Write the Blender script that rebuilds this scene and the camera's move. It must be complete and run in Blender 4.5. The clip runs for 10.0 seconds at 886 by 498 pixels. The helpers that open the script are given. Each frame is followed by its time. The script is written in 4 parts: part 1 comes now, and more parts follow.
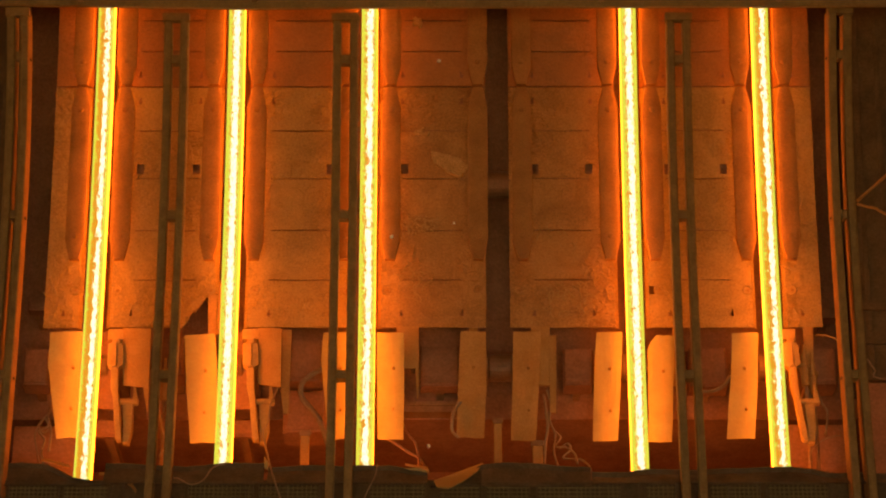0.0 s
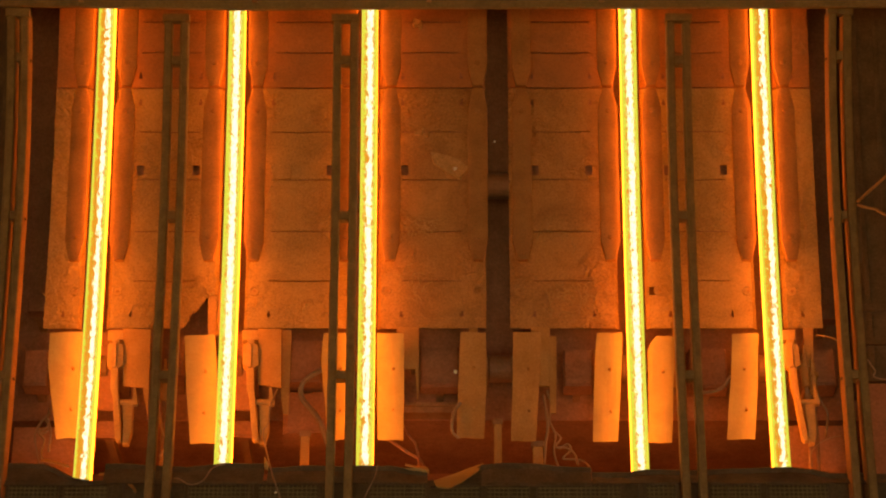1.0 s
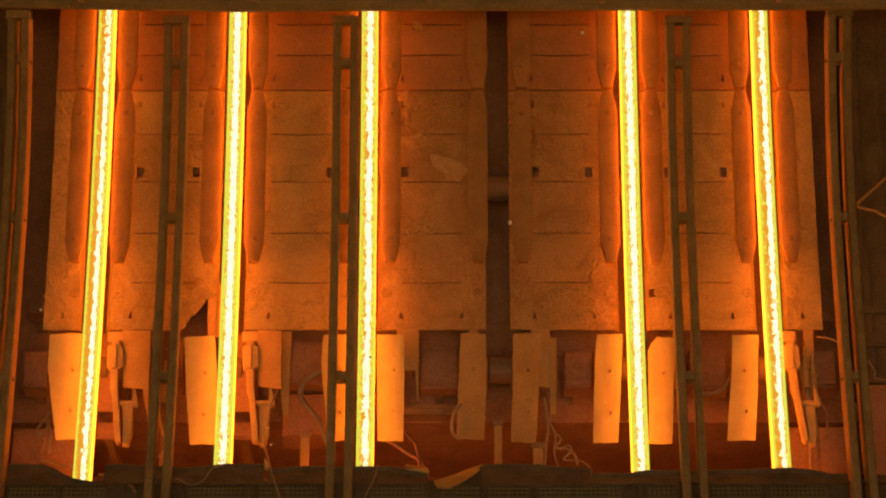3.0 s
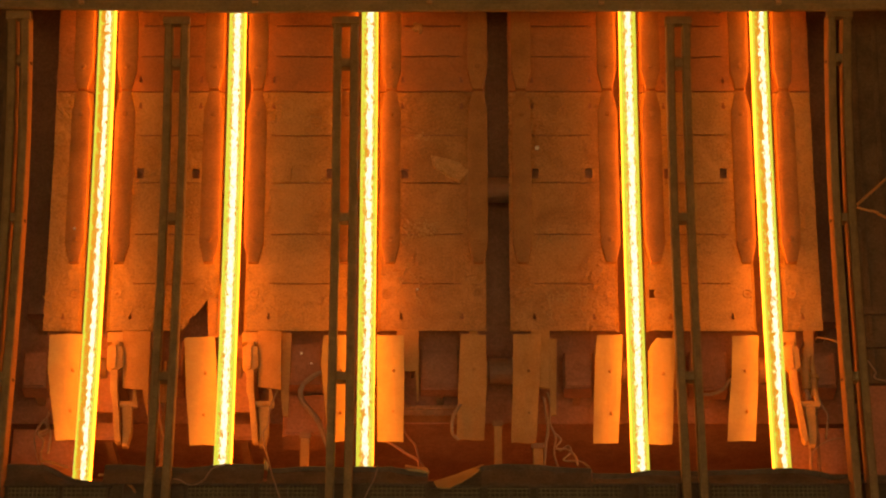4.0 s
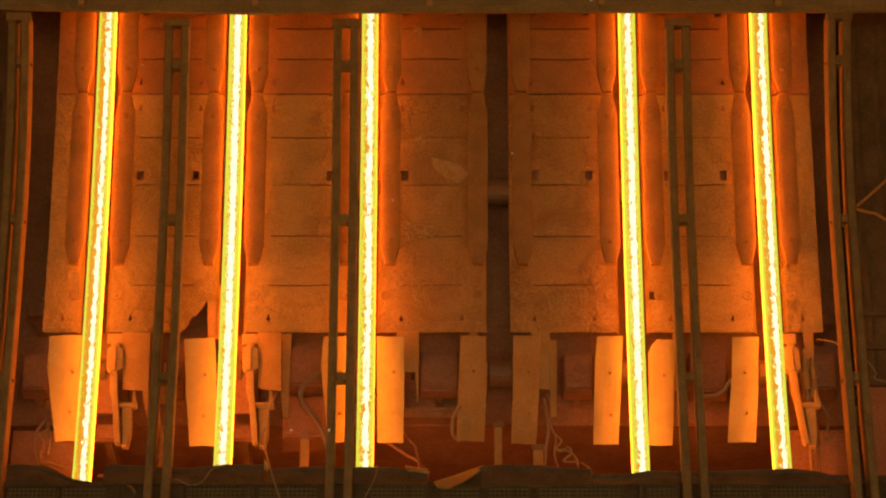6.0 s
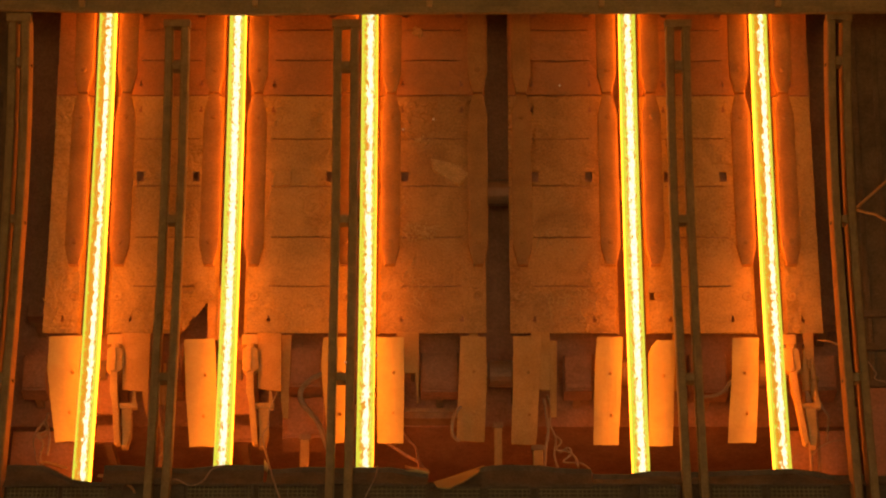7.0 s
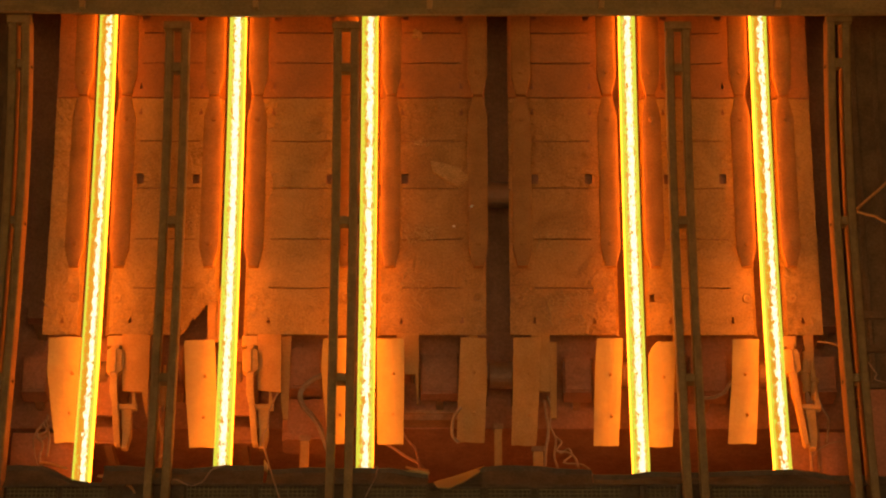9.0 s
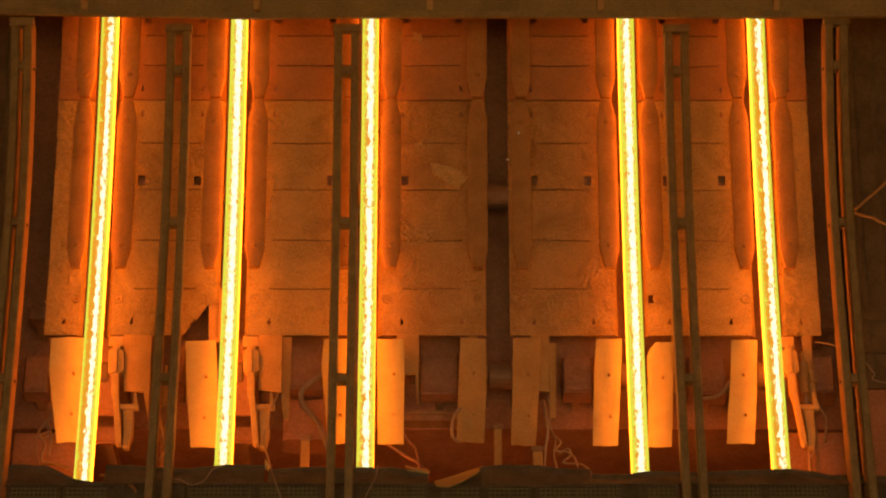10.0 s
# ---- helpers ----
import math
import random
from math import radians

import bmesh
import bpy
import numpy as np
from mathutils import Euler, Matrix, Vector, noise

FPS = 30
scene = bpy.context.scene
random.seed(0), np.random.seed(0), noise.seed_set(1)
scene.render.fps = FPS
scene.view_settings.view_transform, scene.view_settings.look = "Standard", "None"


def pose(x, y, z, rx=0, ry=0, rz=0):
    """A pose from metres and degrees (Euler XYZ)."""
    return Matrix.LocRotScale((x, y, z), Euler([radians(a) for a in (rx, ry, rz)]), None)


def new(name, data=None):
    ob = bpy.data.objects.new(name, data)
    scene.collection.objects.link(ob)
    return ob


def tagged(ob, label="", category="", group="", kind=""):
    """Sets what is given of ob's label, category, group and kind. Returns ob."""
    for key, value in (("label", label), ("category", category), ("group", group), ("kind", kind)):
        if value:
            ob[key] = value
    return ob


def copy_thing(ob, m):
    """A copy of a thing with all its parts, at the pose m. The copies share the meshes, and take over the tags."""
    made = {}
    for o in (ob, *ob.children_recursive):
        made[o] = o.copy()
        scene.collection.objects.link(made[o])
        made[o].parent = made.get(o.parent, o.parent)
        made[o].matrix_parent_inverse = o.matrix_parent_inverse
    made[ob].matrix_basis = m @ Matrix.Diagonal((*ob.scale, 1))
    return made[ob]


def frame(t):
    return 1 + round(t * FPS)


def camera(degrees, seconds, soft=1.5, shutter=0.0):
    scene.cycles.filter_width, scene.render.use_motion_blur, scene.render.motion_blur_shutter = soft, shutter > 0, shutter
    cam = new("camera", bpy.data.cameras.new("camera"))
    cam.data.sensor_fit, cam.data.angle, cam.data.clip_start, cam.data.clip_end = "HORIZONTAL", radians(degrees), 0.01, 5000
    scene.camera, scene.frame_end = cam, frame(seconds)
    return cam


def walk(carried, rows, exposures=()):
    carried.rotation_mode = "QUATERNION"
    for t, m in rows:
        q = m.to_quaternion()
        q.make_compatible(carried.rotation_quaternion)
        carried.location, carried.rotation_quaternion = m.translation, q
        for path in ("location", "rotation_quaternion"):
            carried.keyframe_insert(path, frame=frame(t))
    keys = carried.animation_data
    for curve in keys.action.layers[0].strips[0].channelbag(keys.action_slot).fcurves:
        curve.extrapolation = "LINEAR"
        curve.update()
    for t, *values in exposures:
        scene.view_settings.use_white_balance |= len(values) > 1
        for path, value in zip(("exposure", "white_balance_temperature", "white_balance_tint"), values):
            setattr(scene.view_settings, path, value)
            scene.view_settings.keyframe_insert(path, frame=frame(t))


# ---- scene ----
# The casting arc: radius, height angle at mid-view, depth and the camera's level
ARC_R, ARC_PHI, ARC_D, EYE_Z = 16.4335, 0.39358, 20.4752, 3.0
ARC_Y = ARC_D - ARC_R * math.cos(ARC_PHI)
ARC_Z = EYE_Z + ARC_R * math.sin(ARC_PHI)

# ---------------------------------------------------------------- camera
cam = camera(20.0, 10.0, soft=2.1)


def eye_row(t, back=0.0):
    d = t - 4.5
    m = pose(0.00325 - 0.01032 * d, 0.0015 * d - back, EYE_Z - 0.09455 * d, 90 + math.degrees(0.00245 + 0.00493 * d), 0, -math.degrees(0.0005 * d))
    return t, m @ pose(0, 0, 0, 0, 0, math.degrees(0.00014 * d))


walk(cam, [eye_row(t) for t in (0, 1, 2, 3, 4, 5, 6, 7, 8, 9, 9.5, 9.8)] + [eye_row(9.9, 0.07), eye_row(10.0, 0.105)])

# ---------------------------------------------------------------- light
world = bpy.data.worlds.new("world")
scene.world = world
world.use_nodes = True
wn, wl = world.node_tree.nodes, world.node_tree.links
sky = wn.new("ShaderNodeTexSky")
sky.sky_type, sky.sun_disc, sky.sun_elevation, sky.sun_rotation = "NISHITA", False, radians(10), radians(180)
wl.new(sky.outputs[0], wn["Background"].inputs[0])
wn["Background"].inputs[1].default_value = 0.15
scene.view_settings.exposure = 0.0


# ---------------------------------------------------------------- materials
def material(name, base, rough=0.7, metal=0.0, vary=0.35, stain=(0.5, 0.5, 0.5), stain_amount=0.5, scale=3.0, fine=40.0, bump=0.3, spec=0.3, swirl=0.0, blister=0.0):
    """A worn surface: base colour, broad stains, fine grain and relief."""
    mat = bpy.data.materials.new(name)
    mat.use_nodes = True
    n, l = mat.node_tree.nodes, mat.node_tree.links
    b = n["Principled BSDF"]
    co = n.new("ShaderNodeAttribute")
    co.attribute_name = "flat"
    info = n.new("ShaderNodeObjectInfo")
    shift = n.new("ShaderNodeVectorMath")
    shift.operation = "MULTIPLY_ADD"
    comb = n.new("ShaderNodeCombineXYZ")
    l.new(info.outputs["Random"], comb.inputs[0])
    l.new(info.outputs["Random"], comb.inputs[2])
    l.new(comb.outputs[0], shift.inputs[0])
    shift.inputs[1].default_value = (7, 0, 13)
    l.new(co.outputs["Vector"], shift.inputs[2])
    big = n.new("ShaderNodeTexNoise")
    big.inputs["Scale"].default_value, big.inputs["Detail"].default_value, big.inputs["Roughness"].default_value = scale, 8, 0.65
    small = n.new("ShaderNodeTexNoise")
    small.inputs["Scale"].default_value, small.inputs["Detail"].default_value, small.inputs["Roughness"].default_value = fine, 6, 0.7
    big.inputs["Distortion"].default_value = swirl
    for tex in (big, small):
        l.new(shift.outputs[0], tex.inputs["Vector"])
    ramp = n.new("ShaderNodeMapRange")
    ramp.inputs[1].default_value, ramp.inputs[2].default_value = 0.38, 0.68
    ramp.inputs[4].default_value = stain_amount
    l.new(big.outputs[0], ramp.inputs[0])
    mix = n.new("ShaderNodeMix")
    mix.data_type = "RGBA"
    mix.inputs[6].default_value, mix.inputs[7].default_value = (*base, 1), (*stain, 1)
    l.new(ramp.outputs[0], mix.inputs[0])
    grain = n.new("ShaderNodeMapRange")
    grain.inputs[1].default_value, grain.inputs[2].default_value = 0.3, 0.7
    grain.inputs[3].default_value, grain.inputs[4].default_value = 1 - vary, 1 + vary
    l.new(small.outputs[0], grain.inputs[0])
    mul = n.new("ShaderNodeVectorMath")
    mul.operation = "SCALE"
    l.new(mix.outputs[2], mul.inputs[0])
    l.new(grain.outputs[0], mul.inputs[3])
    l.new(mul.outputs[0], b.inputs["Base Color"])
    b.inputs["Metallic"].default_value, b.inputs["Specular IOR Level"].default_value = metal, spec
    rr = n.new("ShaderNodeMapRange")
    rr.inputs[1].default_value, rr.inputs[2].default_value = 0.3, 0.7
    rr.inputs[3].default_value, rr.inputs[4].default_value = max(rough - 0.12, 0), min(rough + 0.12, 1)
    l.new(big.outputs[0], rr.inputs[0])
    l.new(rr.outputs[0], b.inputs["Roughness"])
    if bump:
        add = n.new("ShaderNodeMath")
        add.operation = "MULTIPLY_ADD"
        l.new(big.outputs[0], add.inputs[0])
        add.inputs[1].default_value = 2.5
        l.new(small.outputs[0], add.inputs[2])
        if blister:
            where = n.new("ShaderNodeTexNoise")
            where.inputs["Scale"].default_value, where.inputs["Detail"].default_value = 1.7, 3
            l.new(shift.outputs[0], where.inputs["Vector"])
            mask = n.new("ShaderNodeMapRange")
            mask.inputs[1].default_value, mask.inputs[2].default_value, mask.inputs[4].default_value = 0.5, 0.62, 9.0 * blister
            l.new(where.outputs[0], mask.inputs[0])
            scab = n.new("ShaderNodeTexNoise")
            scab.inputs["Scale"].default_value, scab.inputs["Detail"].default_value, scab.inputs["Distortion"].default_value = 11, 4, 1.6
            l.new(shift.outputs[0], scab.inputs["Vector"])
            more = n.new("ShaderNodeMath")
            more.operation = "MULTIPLY_ADD"
            l.new(mask.outputs[0], more.inputs[0])
            l.new(scab.outputs[0], more.inputs[1])
            l.new(add.outputs[0], more.inputs[2])
            add = more
        bp = n.new("ShaderNodeBump")
        bp.inputs["Strength"].default_value, bp.inputs["Distance"].default_value = bump, 0.01
        l.new(add.outputs[0], bp.inputs["Height"])
        l.new(bp.outputs[0], b.inputs["Normal"])
    return mat


def hot_steel():
    """White-hot billet skin: bright core, yellow corners, duller oxide scale in ragged flakes."""
    mat = bpy.data.materials.new("hot_steel")
    mat.use_nodes = True
    n, l = mat.node_tree.nodes, mat.node_tree.links
    b = n["Principled BSDF"]
    b.inputs["Base Color"].default_value, b.inputs["Roughness"].default_value = (0.2, 0.12, 0.08, 1), 0.8
    co = n.new("ShaderNodeAttribute")
    co.attribute_name = "flat"
    info = n.new("ShaderNodeObjectInfo")
    sep = n.new("ShaderNodeSeparateXYZ")
    l.new(co.outputs["Vector"], sep.inputs[0])

    def noise_at(scale, sx, sz, seed, detail=6, rough=0.6):
        comb = n.new("ShaderNodeCombineXYZ")
        for k, f in ((0, sx), (1, sz)):
            m = n.new("ShaderNodeMath")
            m.operation = "MULTIPLY"
            m.inputs[1].default_value = f
            l.new(sep.outputs[k], m.inputs[0])
            l.new(m.outputs[0], comb.inputs[k])
        m = n.new("ShaderNodeMath")
        m.operation = "MULTIPLY_ADD"
        m.inputs[1].default_value, m.inputs[2].default_value = 37.0, seed
        l.new(info.outputs["Random"], m.inputs[0])
        l.new(m.outputs[0], comb.inputs[2])
        t = n.new("ShaderNodeTexNoise")
        t.inputs["Scale"].default_value, t.inputs["Detail"].default_value, t.inputs["Roughness"].default_value = scale, detail, rough
        l.new(comb.outputs[0], t.inputs["Vector"])
        return t.outputs[0]

    def math_node(op, a, c, third=None):
        m = n.new("ShaderNodeMath")
        m.operation = op
        for i, v in enumerate((a, c, third)):
            if v is None:
                continue
            if isinstance(v, (int, float)):
                m.inputs[i].default_value = v
            else:
                l.new(v, m.inputs[i])
        return m.outputs[0]

    def step(v, lo, hi):
        m = n.new("ShaderNodeMapRange")
        m.interpolation_type = "SMOOTHSTEP"
        m.inputs[1].default_value, m.inputs[2].default_value = lo, hi
        l.new(v, m.inputs[0])
        return m.outputs[0]

    def mixed(f, a, c):
        m = n.new("ShaderNodeMix")
        m.data_type = "RGBA"
        l.new(f, m.inputs[0])
        for i, v in ((6, a), (7, c)):
            if isinstance(v, tuple):
                m.inputs[i].default_value = (*v, 1)
            else:
                l.new(v, m.inputs[i])
        return m.outputs[2]

    worn = n.new("ShaderNodeAttribute")
    worn.attribute_name = "wear"
    wear = worn.outputs["Fac"]
    across = math_node("MINIMUM", math_node("ABSOLUTE", sep.outputs[0], 0), math_node("ABSOLUTE", sep.outputs[2], 0))
    side = step(math_node("ABSOLUTE", sep.outputs[0], 0), 0.066, 0.0665)
    along_face = math_node("ADD", math_node("MULTIPLY", sep.outputs[0], math_node("SUBTRACT", 1.0, side)), math_node("MULTIPLY", sep.outputs[2], side))
    drift = math_node("MULTIPLY_ADD", math_node("SUBTRACT", noise_at(1.0, 0, 0.8, 5.0, 3), 0.5), 0.024, along_face)
    off_core = math_node("ABSOLUTE", math_node("ADD", drift, math_node("MULTIPLY", wear, -0.008)), 0)
    ragged = math_node("MULTIPLY_ADD", noise_at(1.0, 46, 32, 3.0, 8, 0.75), 0.09, off_core)
    core = step(ragged, 0.073, 0.065)                    # bright middle band with a ragged border
    inner = step(across, 0.05, 0.044)
    lean = math_node("MULTIPLY", math_node("MULTIPLY", step(along_face, 0.012, -0.014), step(along_face, -0.052, -0.038)), wear)
    patch = math_node("MULTIPLY_ADD", wear, 0.04, math_node("MULTIPLY_ADD", lean, 0.13, noise_at(1.0, 40, 16, 11.0, 8, 0.72)))
    flake = math_node("MULTIPLY", step(patch, 0.605, 0.617), inner)
    rim = math_node("MULTIPLY", step(ragged, 0.064, 0.070), step(ragged, 0.088, 0.079))
    speck = math_node("MULTIPLY_ADD", rim, 0.13, noise_at(1.0, 75, 34, 23.0, 4, 0.6))
    spots = math_node("MULTIPLY", step(speck, 0.622, 0.637), step(across, 0.055, 0.048))
    col = mixed(step(ragged, 0.088, 0.075), HOT_EDGE, HOT_RIM)
    col = mixed(core, col, HOT_CORE)
    col = mixed(flake, col, HOT_SCALE)
    col = mixed(spots, col, HOT_SPOT)
    # flanks and back carry extra glow, added as light for the plates
    col = mixed(step(sep.outputs[2], 0.0555, 0.0545), col, HOT_SIDE_FILL)
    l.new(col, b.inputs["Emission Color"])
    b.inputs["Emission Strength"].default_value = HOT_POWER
    return mat


HOT_EDGE, HOT_RIM, HOT_CORE = (0.074, 0.074, 0.0055), (0.096, 0.092, 0.016), (0.15, 0.135, 0.085)
HOT_SCALE, HOT_SPOT = (0.082, 0.030, 0.0009), (0.068, 0.032, 0.0012)
HOT_SIDE_FILL = (0.90, 0.192, 0.008)  # flanks and back, set far brighter than the front to light the surroundings
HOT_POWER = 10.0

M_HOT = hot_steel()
M_PLATE = material("scaled_plate", (0.40, 0.245, 0.095), 0.62, 0.0, 0.28, (0.24, 0.15, 0.065), 0.8, 2.2, 60, 0.7, swirl=0.8, blister=0.85)
# idle-line plates: dirtier, and darkened further for the weaker light between strands
M_PLATE_SOOTY_DIM = material("sooty_dim_plate", (0.37, 0.205, 0.082), 0.66, 0.0, 0.3, (0.22, 0.115, 0.05), 0.8, 2.6, 60, 0.8, swirl=0.9, blister=0.7)
# upper row: rust-red base, darkened for the dimmer light behind its guides
M_PLATE_UPPER_DIM = material("upper_dim_plate", (0.35, 0.15, 0.06), 0.68, 0.0, 0.2, (0.22, 0.12, 0.06), 0.8, 2.4, 55, 0.6, swirl=0.8, blister=0.3)
M_SHROUD = material("shroud_plate", (0.40, 0.31, 0.13), 0.6, 0.0, 0.08, (0.32, 0.20, 0.09), 0.6, 2.5, 40, 0.2, swirl=0.6, blister=0.25)
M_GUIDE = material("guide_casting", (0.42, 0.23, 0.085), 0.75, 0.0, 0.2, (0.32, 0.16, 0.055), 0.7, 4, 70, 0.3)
M_CAST = material("dark_casting", (0.34, 0.165, 0.06), 0.75, 0.0, 0.2, (0.21, 0.105, 0.042), 0.7, 4, 70, 0.3)
M_CASING = material("casing_steel", (0.28, 0.135, 0.088), 0.8, 0.0, 0.25, (0.17, 0.082, 0.058), 0.7, 2.5, 45, 0.3)
M_LEVER = material("lever_casting", (0.44, 0.27, 0.105), 0.6, 0.0, 0.2, (0.30, 0.17, 0.07), 0.6, 6, 60, 0.3)
M_RAIL = material("rail_steel", (0.24, 0.16, 0.068), 0.65, 0.0, 0.2, (0.13, 0.085, 0.042), 0.7, 5, 50, 0.25)
M_BEAM = material("beam_paint", (0.27, 0.185, 0.085), 0.6, 0.0, 0.2, (0.13, 0.10, 0.06), 0.7, 2, 40, 0.2)
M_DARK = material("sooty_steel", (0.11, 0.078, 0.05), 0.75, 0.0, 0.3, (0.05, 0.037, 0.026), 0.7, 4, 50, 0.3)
M_FRAME = material("machine_frame", (0.29, 0.165, 0.095), 0.75, 0.0, 0.25, (0.16, 0.085, 0.055), 0.7, 3, 45, 0.3)
M_ROLL = material("roller_steel", (0.17, 0.09, 0.055), 0.55, 0.1, 0.2, (0.10, 0.07, 0.05), 0.6, 6, 60, 0.2)
M_HOSE = material("hose_rubber", (0.30, 0.20, 0.13), 0.7, 0.0, 0.2, (0.2, 0.13, 0.08), 0.6, 8, 60, 0.2)
M_WIRE = material("wire_steel", (0.20, 0.17, 0.09), 0.7, 0.0, 0.2, (0.13, 0.11, 0.06), 0.6, 8, 60, 0.1)
M_CRUST = material("scale_crust", (0.46, 0.29, 0.13), 0.85, 0.0, 0.45, (0.3, 0.19, 0.09), 0.7, 18, 90, 0.9)
# hall surfaces are out of view, kept pale to throw strand light back
M_HALL = material("hall_wall", (0.55, 0.38, 0.27), 0.85, 0.0, 0.2, (0.22, 0.19, 0.16), 0.7, 0.8, 12, 0.2)
M_FLOOR = material("hall_floor", (0.42, 0.34, 0.22), 0.85, 0.0, 0.25, (0.24, 0.19, 0.13), 0.7, 0.7, 20, 0.3)


# ---------------------------------------------------------------- geometry on the arc
def on_arc(x, s, h):
    """World place of a point: x across, s metres up along the arc, h metres towards the arc's centre."""
    a = ARC_PHI - s / ARC_R
    return Vector((x, ARC_Y + (ARC_R - h) * math.cos(a), ARC_Z - (ARC_R - h) * math.sin(a)))


def thing(name, x, s, h, label, category, group="", kind=""):
    ob = new(name)
    ob.empty_display_size = 0.1
    ob.location = on_arc(x, s, h)
    return tagged(ob, label, category, group, kind)


def origin_of(ob):
    p = Vector((0, 0, 0))
    while ob:
        p += ob.location
        ob = ob.parent
    return p


def part(name, bm, mat, parent=None, label="", bent=True, at=None, smooth=False):
    """Link a bmesh as one mesh object. bent: its x, y, z are x across, s along the arc, h off it."""
    bmesh.ops.recalc_face_normals(bm, faces=bm.faces)
    flat = [v.co.copy() for v in bm.verts]
    here = on_arc(*at) if at else (origin_of(parent) if parent else Vector((0, 0, 0)))
    for v in bm.verts:
        v.co = (on_arc(*v.co) if bent else v.co) - here
    me = bpy.data.meshes.new(name)
    bm.to_mesh(me)
    bm.free()
    att = me.attributes.new("flat", "FLOAT_VECTOR", "POINT")
    att.data.foreach_set("vector", [c for p in flat for c in p])
    me.materials.append(mat)
    if smooth:
        me.shade_smooth()
    ob = new(name, me)
    if parent:
        ob.parent = parent
        ob.location = here - origin_of(parent)
    else:
        ob.location = here
    if label:
        tagged(ob, label)
    return ob


def prism(bm, outline, h0, h1, step=0.3, chamfer=0.0):
    """A plate with a convex-ish outline of (x, s), from h0 to h1; chamfer shrinks the front edge."""
    n = len(outline)
    cx, cs = sum(p[0] for p in outline) / n, sum(p[1] for p in outline) / n
    rings = [(h0, 0.0), (h1 - chamfer, 0.0), (h1, chamfer)] if chamfer else [(h0, 0.0), (h1, 0.0)]
    loops = []
    for h, inset in rings:
        loop = []
        for x, s in outline:
            d = max(math.hypot(x - cx, s - cs), 1e-6)
            loop.append(bm.verts.new((x - (x - cx) / d * inset, s - (s - cs) / d * inset, h)))
        loops.append(loop)
    for a, b in zip(loops, loops[1:]):
        for i in range(n):
            j = (i + 1) % n
            bm.faces.new((a[i], a[j], b[j], b[i]))
    bm.faces.new(loops[0])
    bm.faces.new(loops[-1])


def bar(bm, x0, x1, s0, s1, h0, h1, step=0.35, bevel=0.0):
    """A box along the arc, divided along s so that it follows the curve; bevel cuts its long edges."""
    n = max(1, math.ceil(abs(s1 - s0) / step))
    if bevel:
        b = bevel
        sec = [(x0 + b, h0), (x1 - b, h0), (x1, h0 + b), (x1, h1 - b), (x1 - b, h1), (x0 + b, h1), (x0, h1 - b), (x0, h0 + b)]
    else:
        sec = [(x0, h0), (x1, h0), (x1, h1), (x0, h1)]
    loops = [[bm.verts.new((x, s0 + (s1 - s0) * i / n, h)) for x, h in sec] for i in range(n + 1)]
    for a, c in zip(loops, loops[1:]):
        for i in range(len(sec)):
            j = (i + 1) % len(sec)
            bm.faces.new((a[i], a[j], c[j], c[i]))
    bm.faces.new(loops[0])
    bm.faces.new(loops[-1])


def tube(bm, points, radius, sides=8):
    """A round pipe through points."""
    pts = [Vector(p) for p in points]
    loops = []
    for i, p in enumerate(pts):
        d = (pts[min(i + 1, len(pts) - 1)] - pts[max(i - 1, 0)]).normalized()
        u = d.cross(Vector((0, 0, 1)) if abs(d.z) < 0.9 else Vector((0, 1, 0))).normalized()
        w = d.cross(u)
        loops.append([bm.verts.new(p + radius * (math.cos(a) * u + math.sin(a) * w)) for a in (2 * math.pi * k / sides for k in range(sides))])
    for a, c in zip(loops, loops[1:]):
        for i in range(sides):
            j = (i + 1) % sides
            bm.faces.new((a[i], a[j], c[j], c[i]))
    bm.faces.new(loops[0])
    bm.faces.new(loops[-1])


def curve_points(ctrl, n=8):
    """A smooth run through control points (Catmull-Rom)."""
    c = [Vector(p) for p in ctrl]
    c = [2 * c[0] - c[1]] + c + [2 * c[-1] - c[-2]]
    out = []
    for i in range(1, len(c) - 2):
        for k in range(n):
            t = k / n
            out.append(0.5 * (2 * c[i] + (c[i + 1] - c[i - 1]) * t + (2 * c[i - 1] - 5 * c[i] + 4 * c[i + 1] - c[i + 2]) * t * t
                              + (3 * c[i] - c[i - 1] - 3 * c[i + 1] + c[i + 2]) * t ** 3))
    return out + [c[-2]]


def disc(bm, x, s, h0, h1, r, sides=14, inset=0.0):
    prism(bm, [(x + r * math.cos(2 * math.pi * k / sides), s + r * math.sin(2 * math.pi * k / sides)) for k in range(sides)], h0, h1, chamfer=inset)


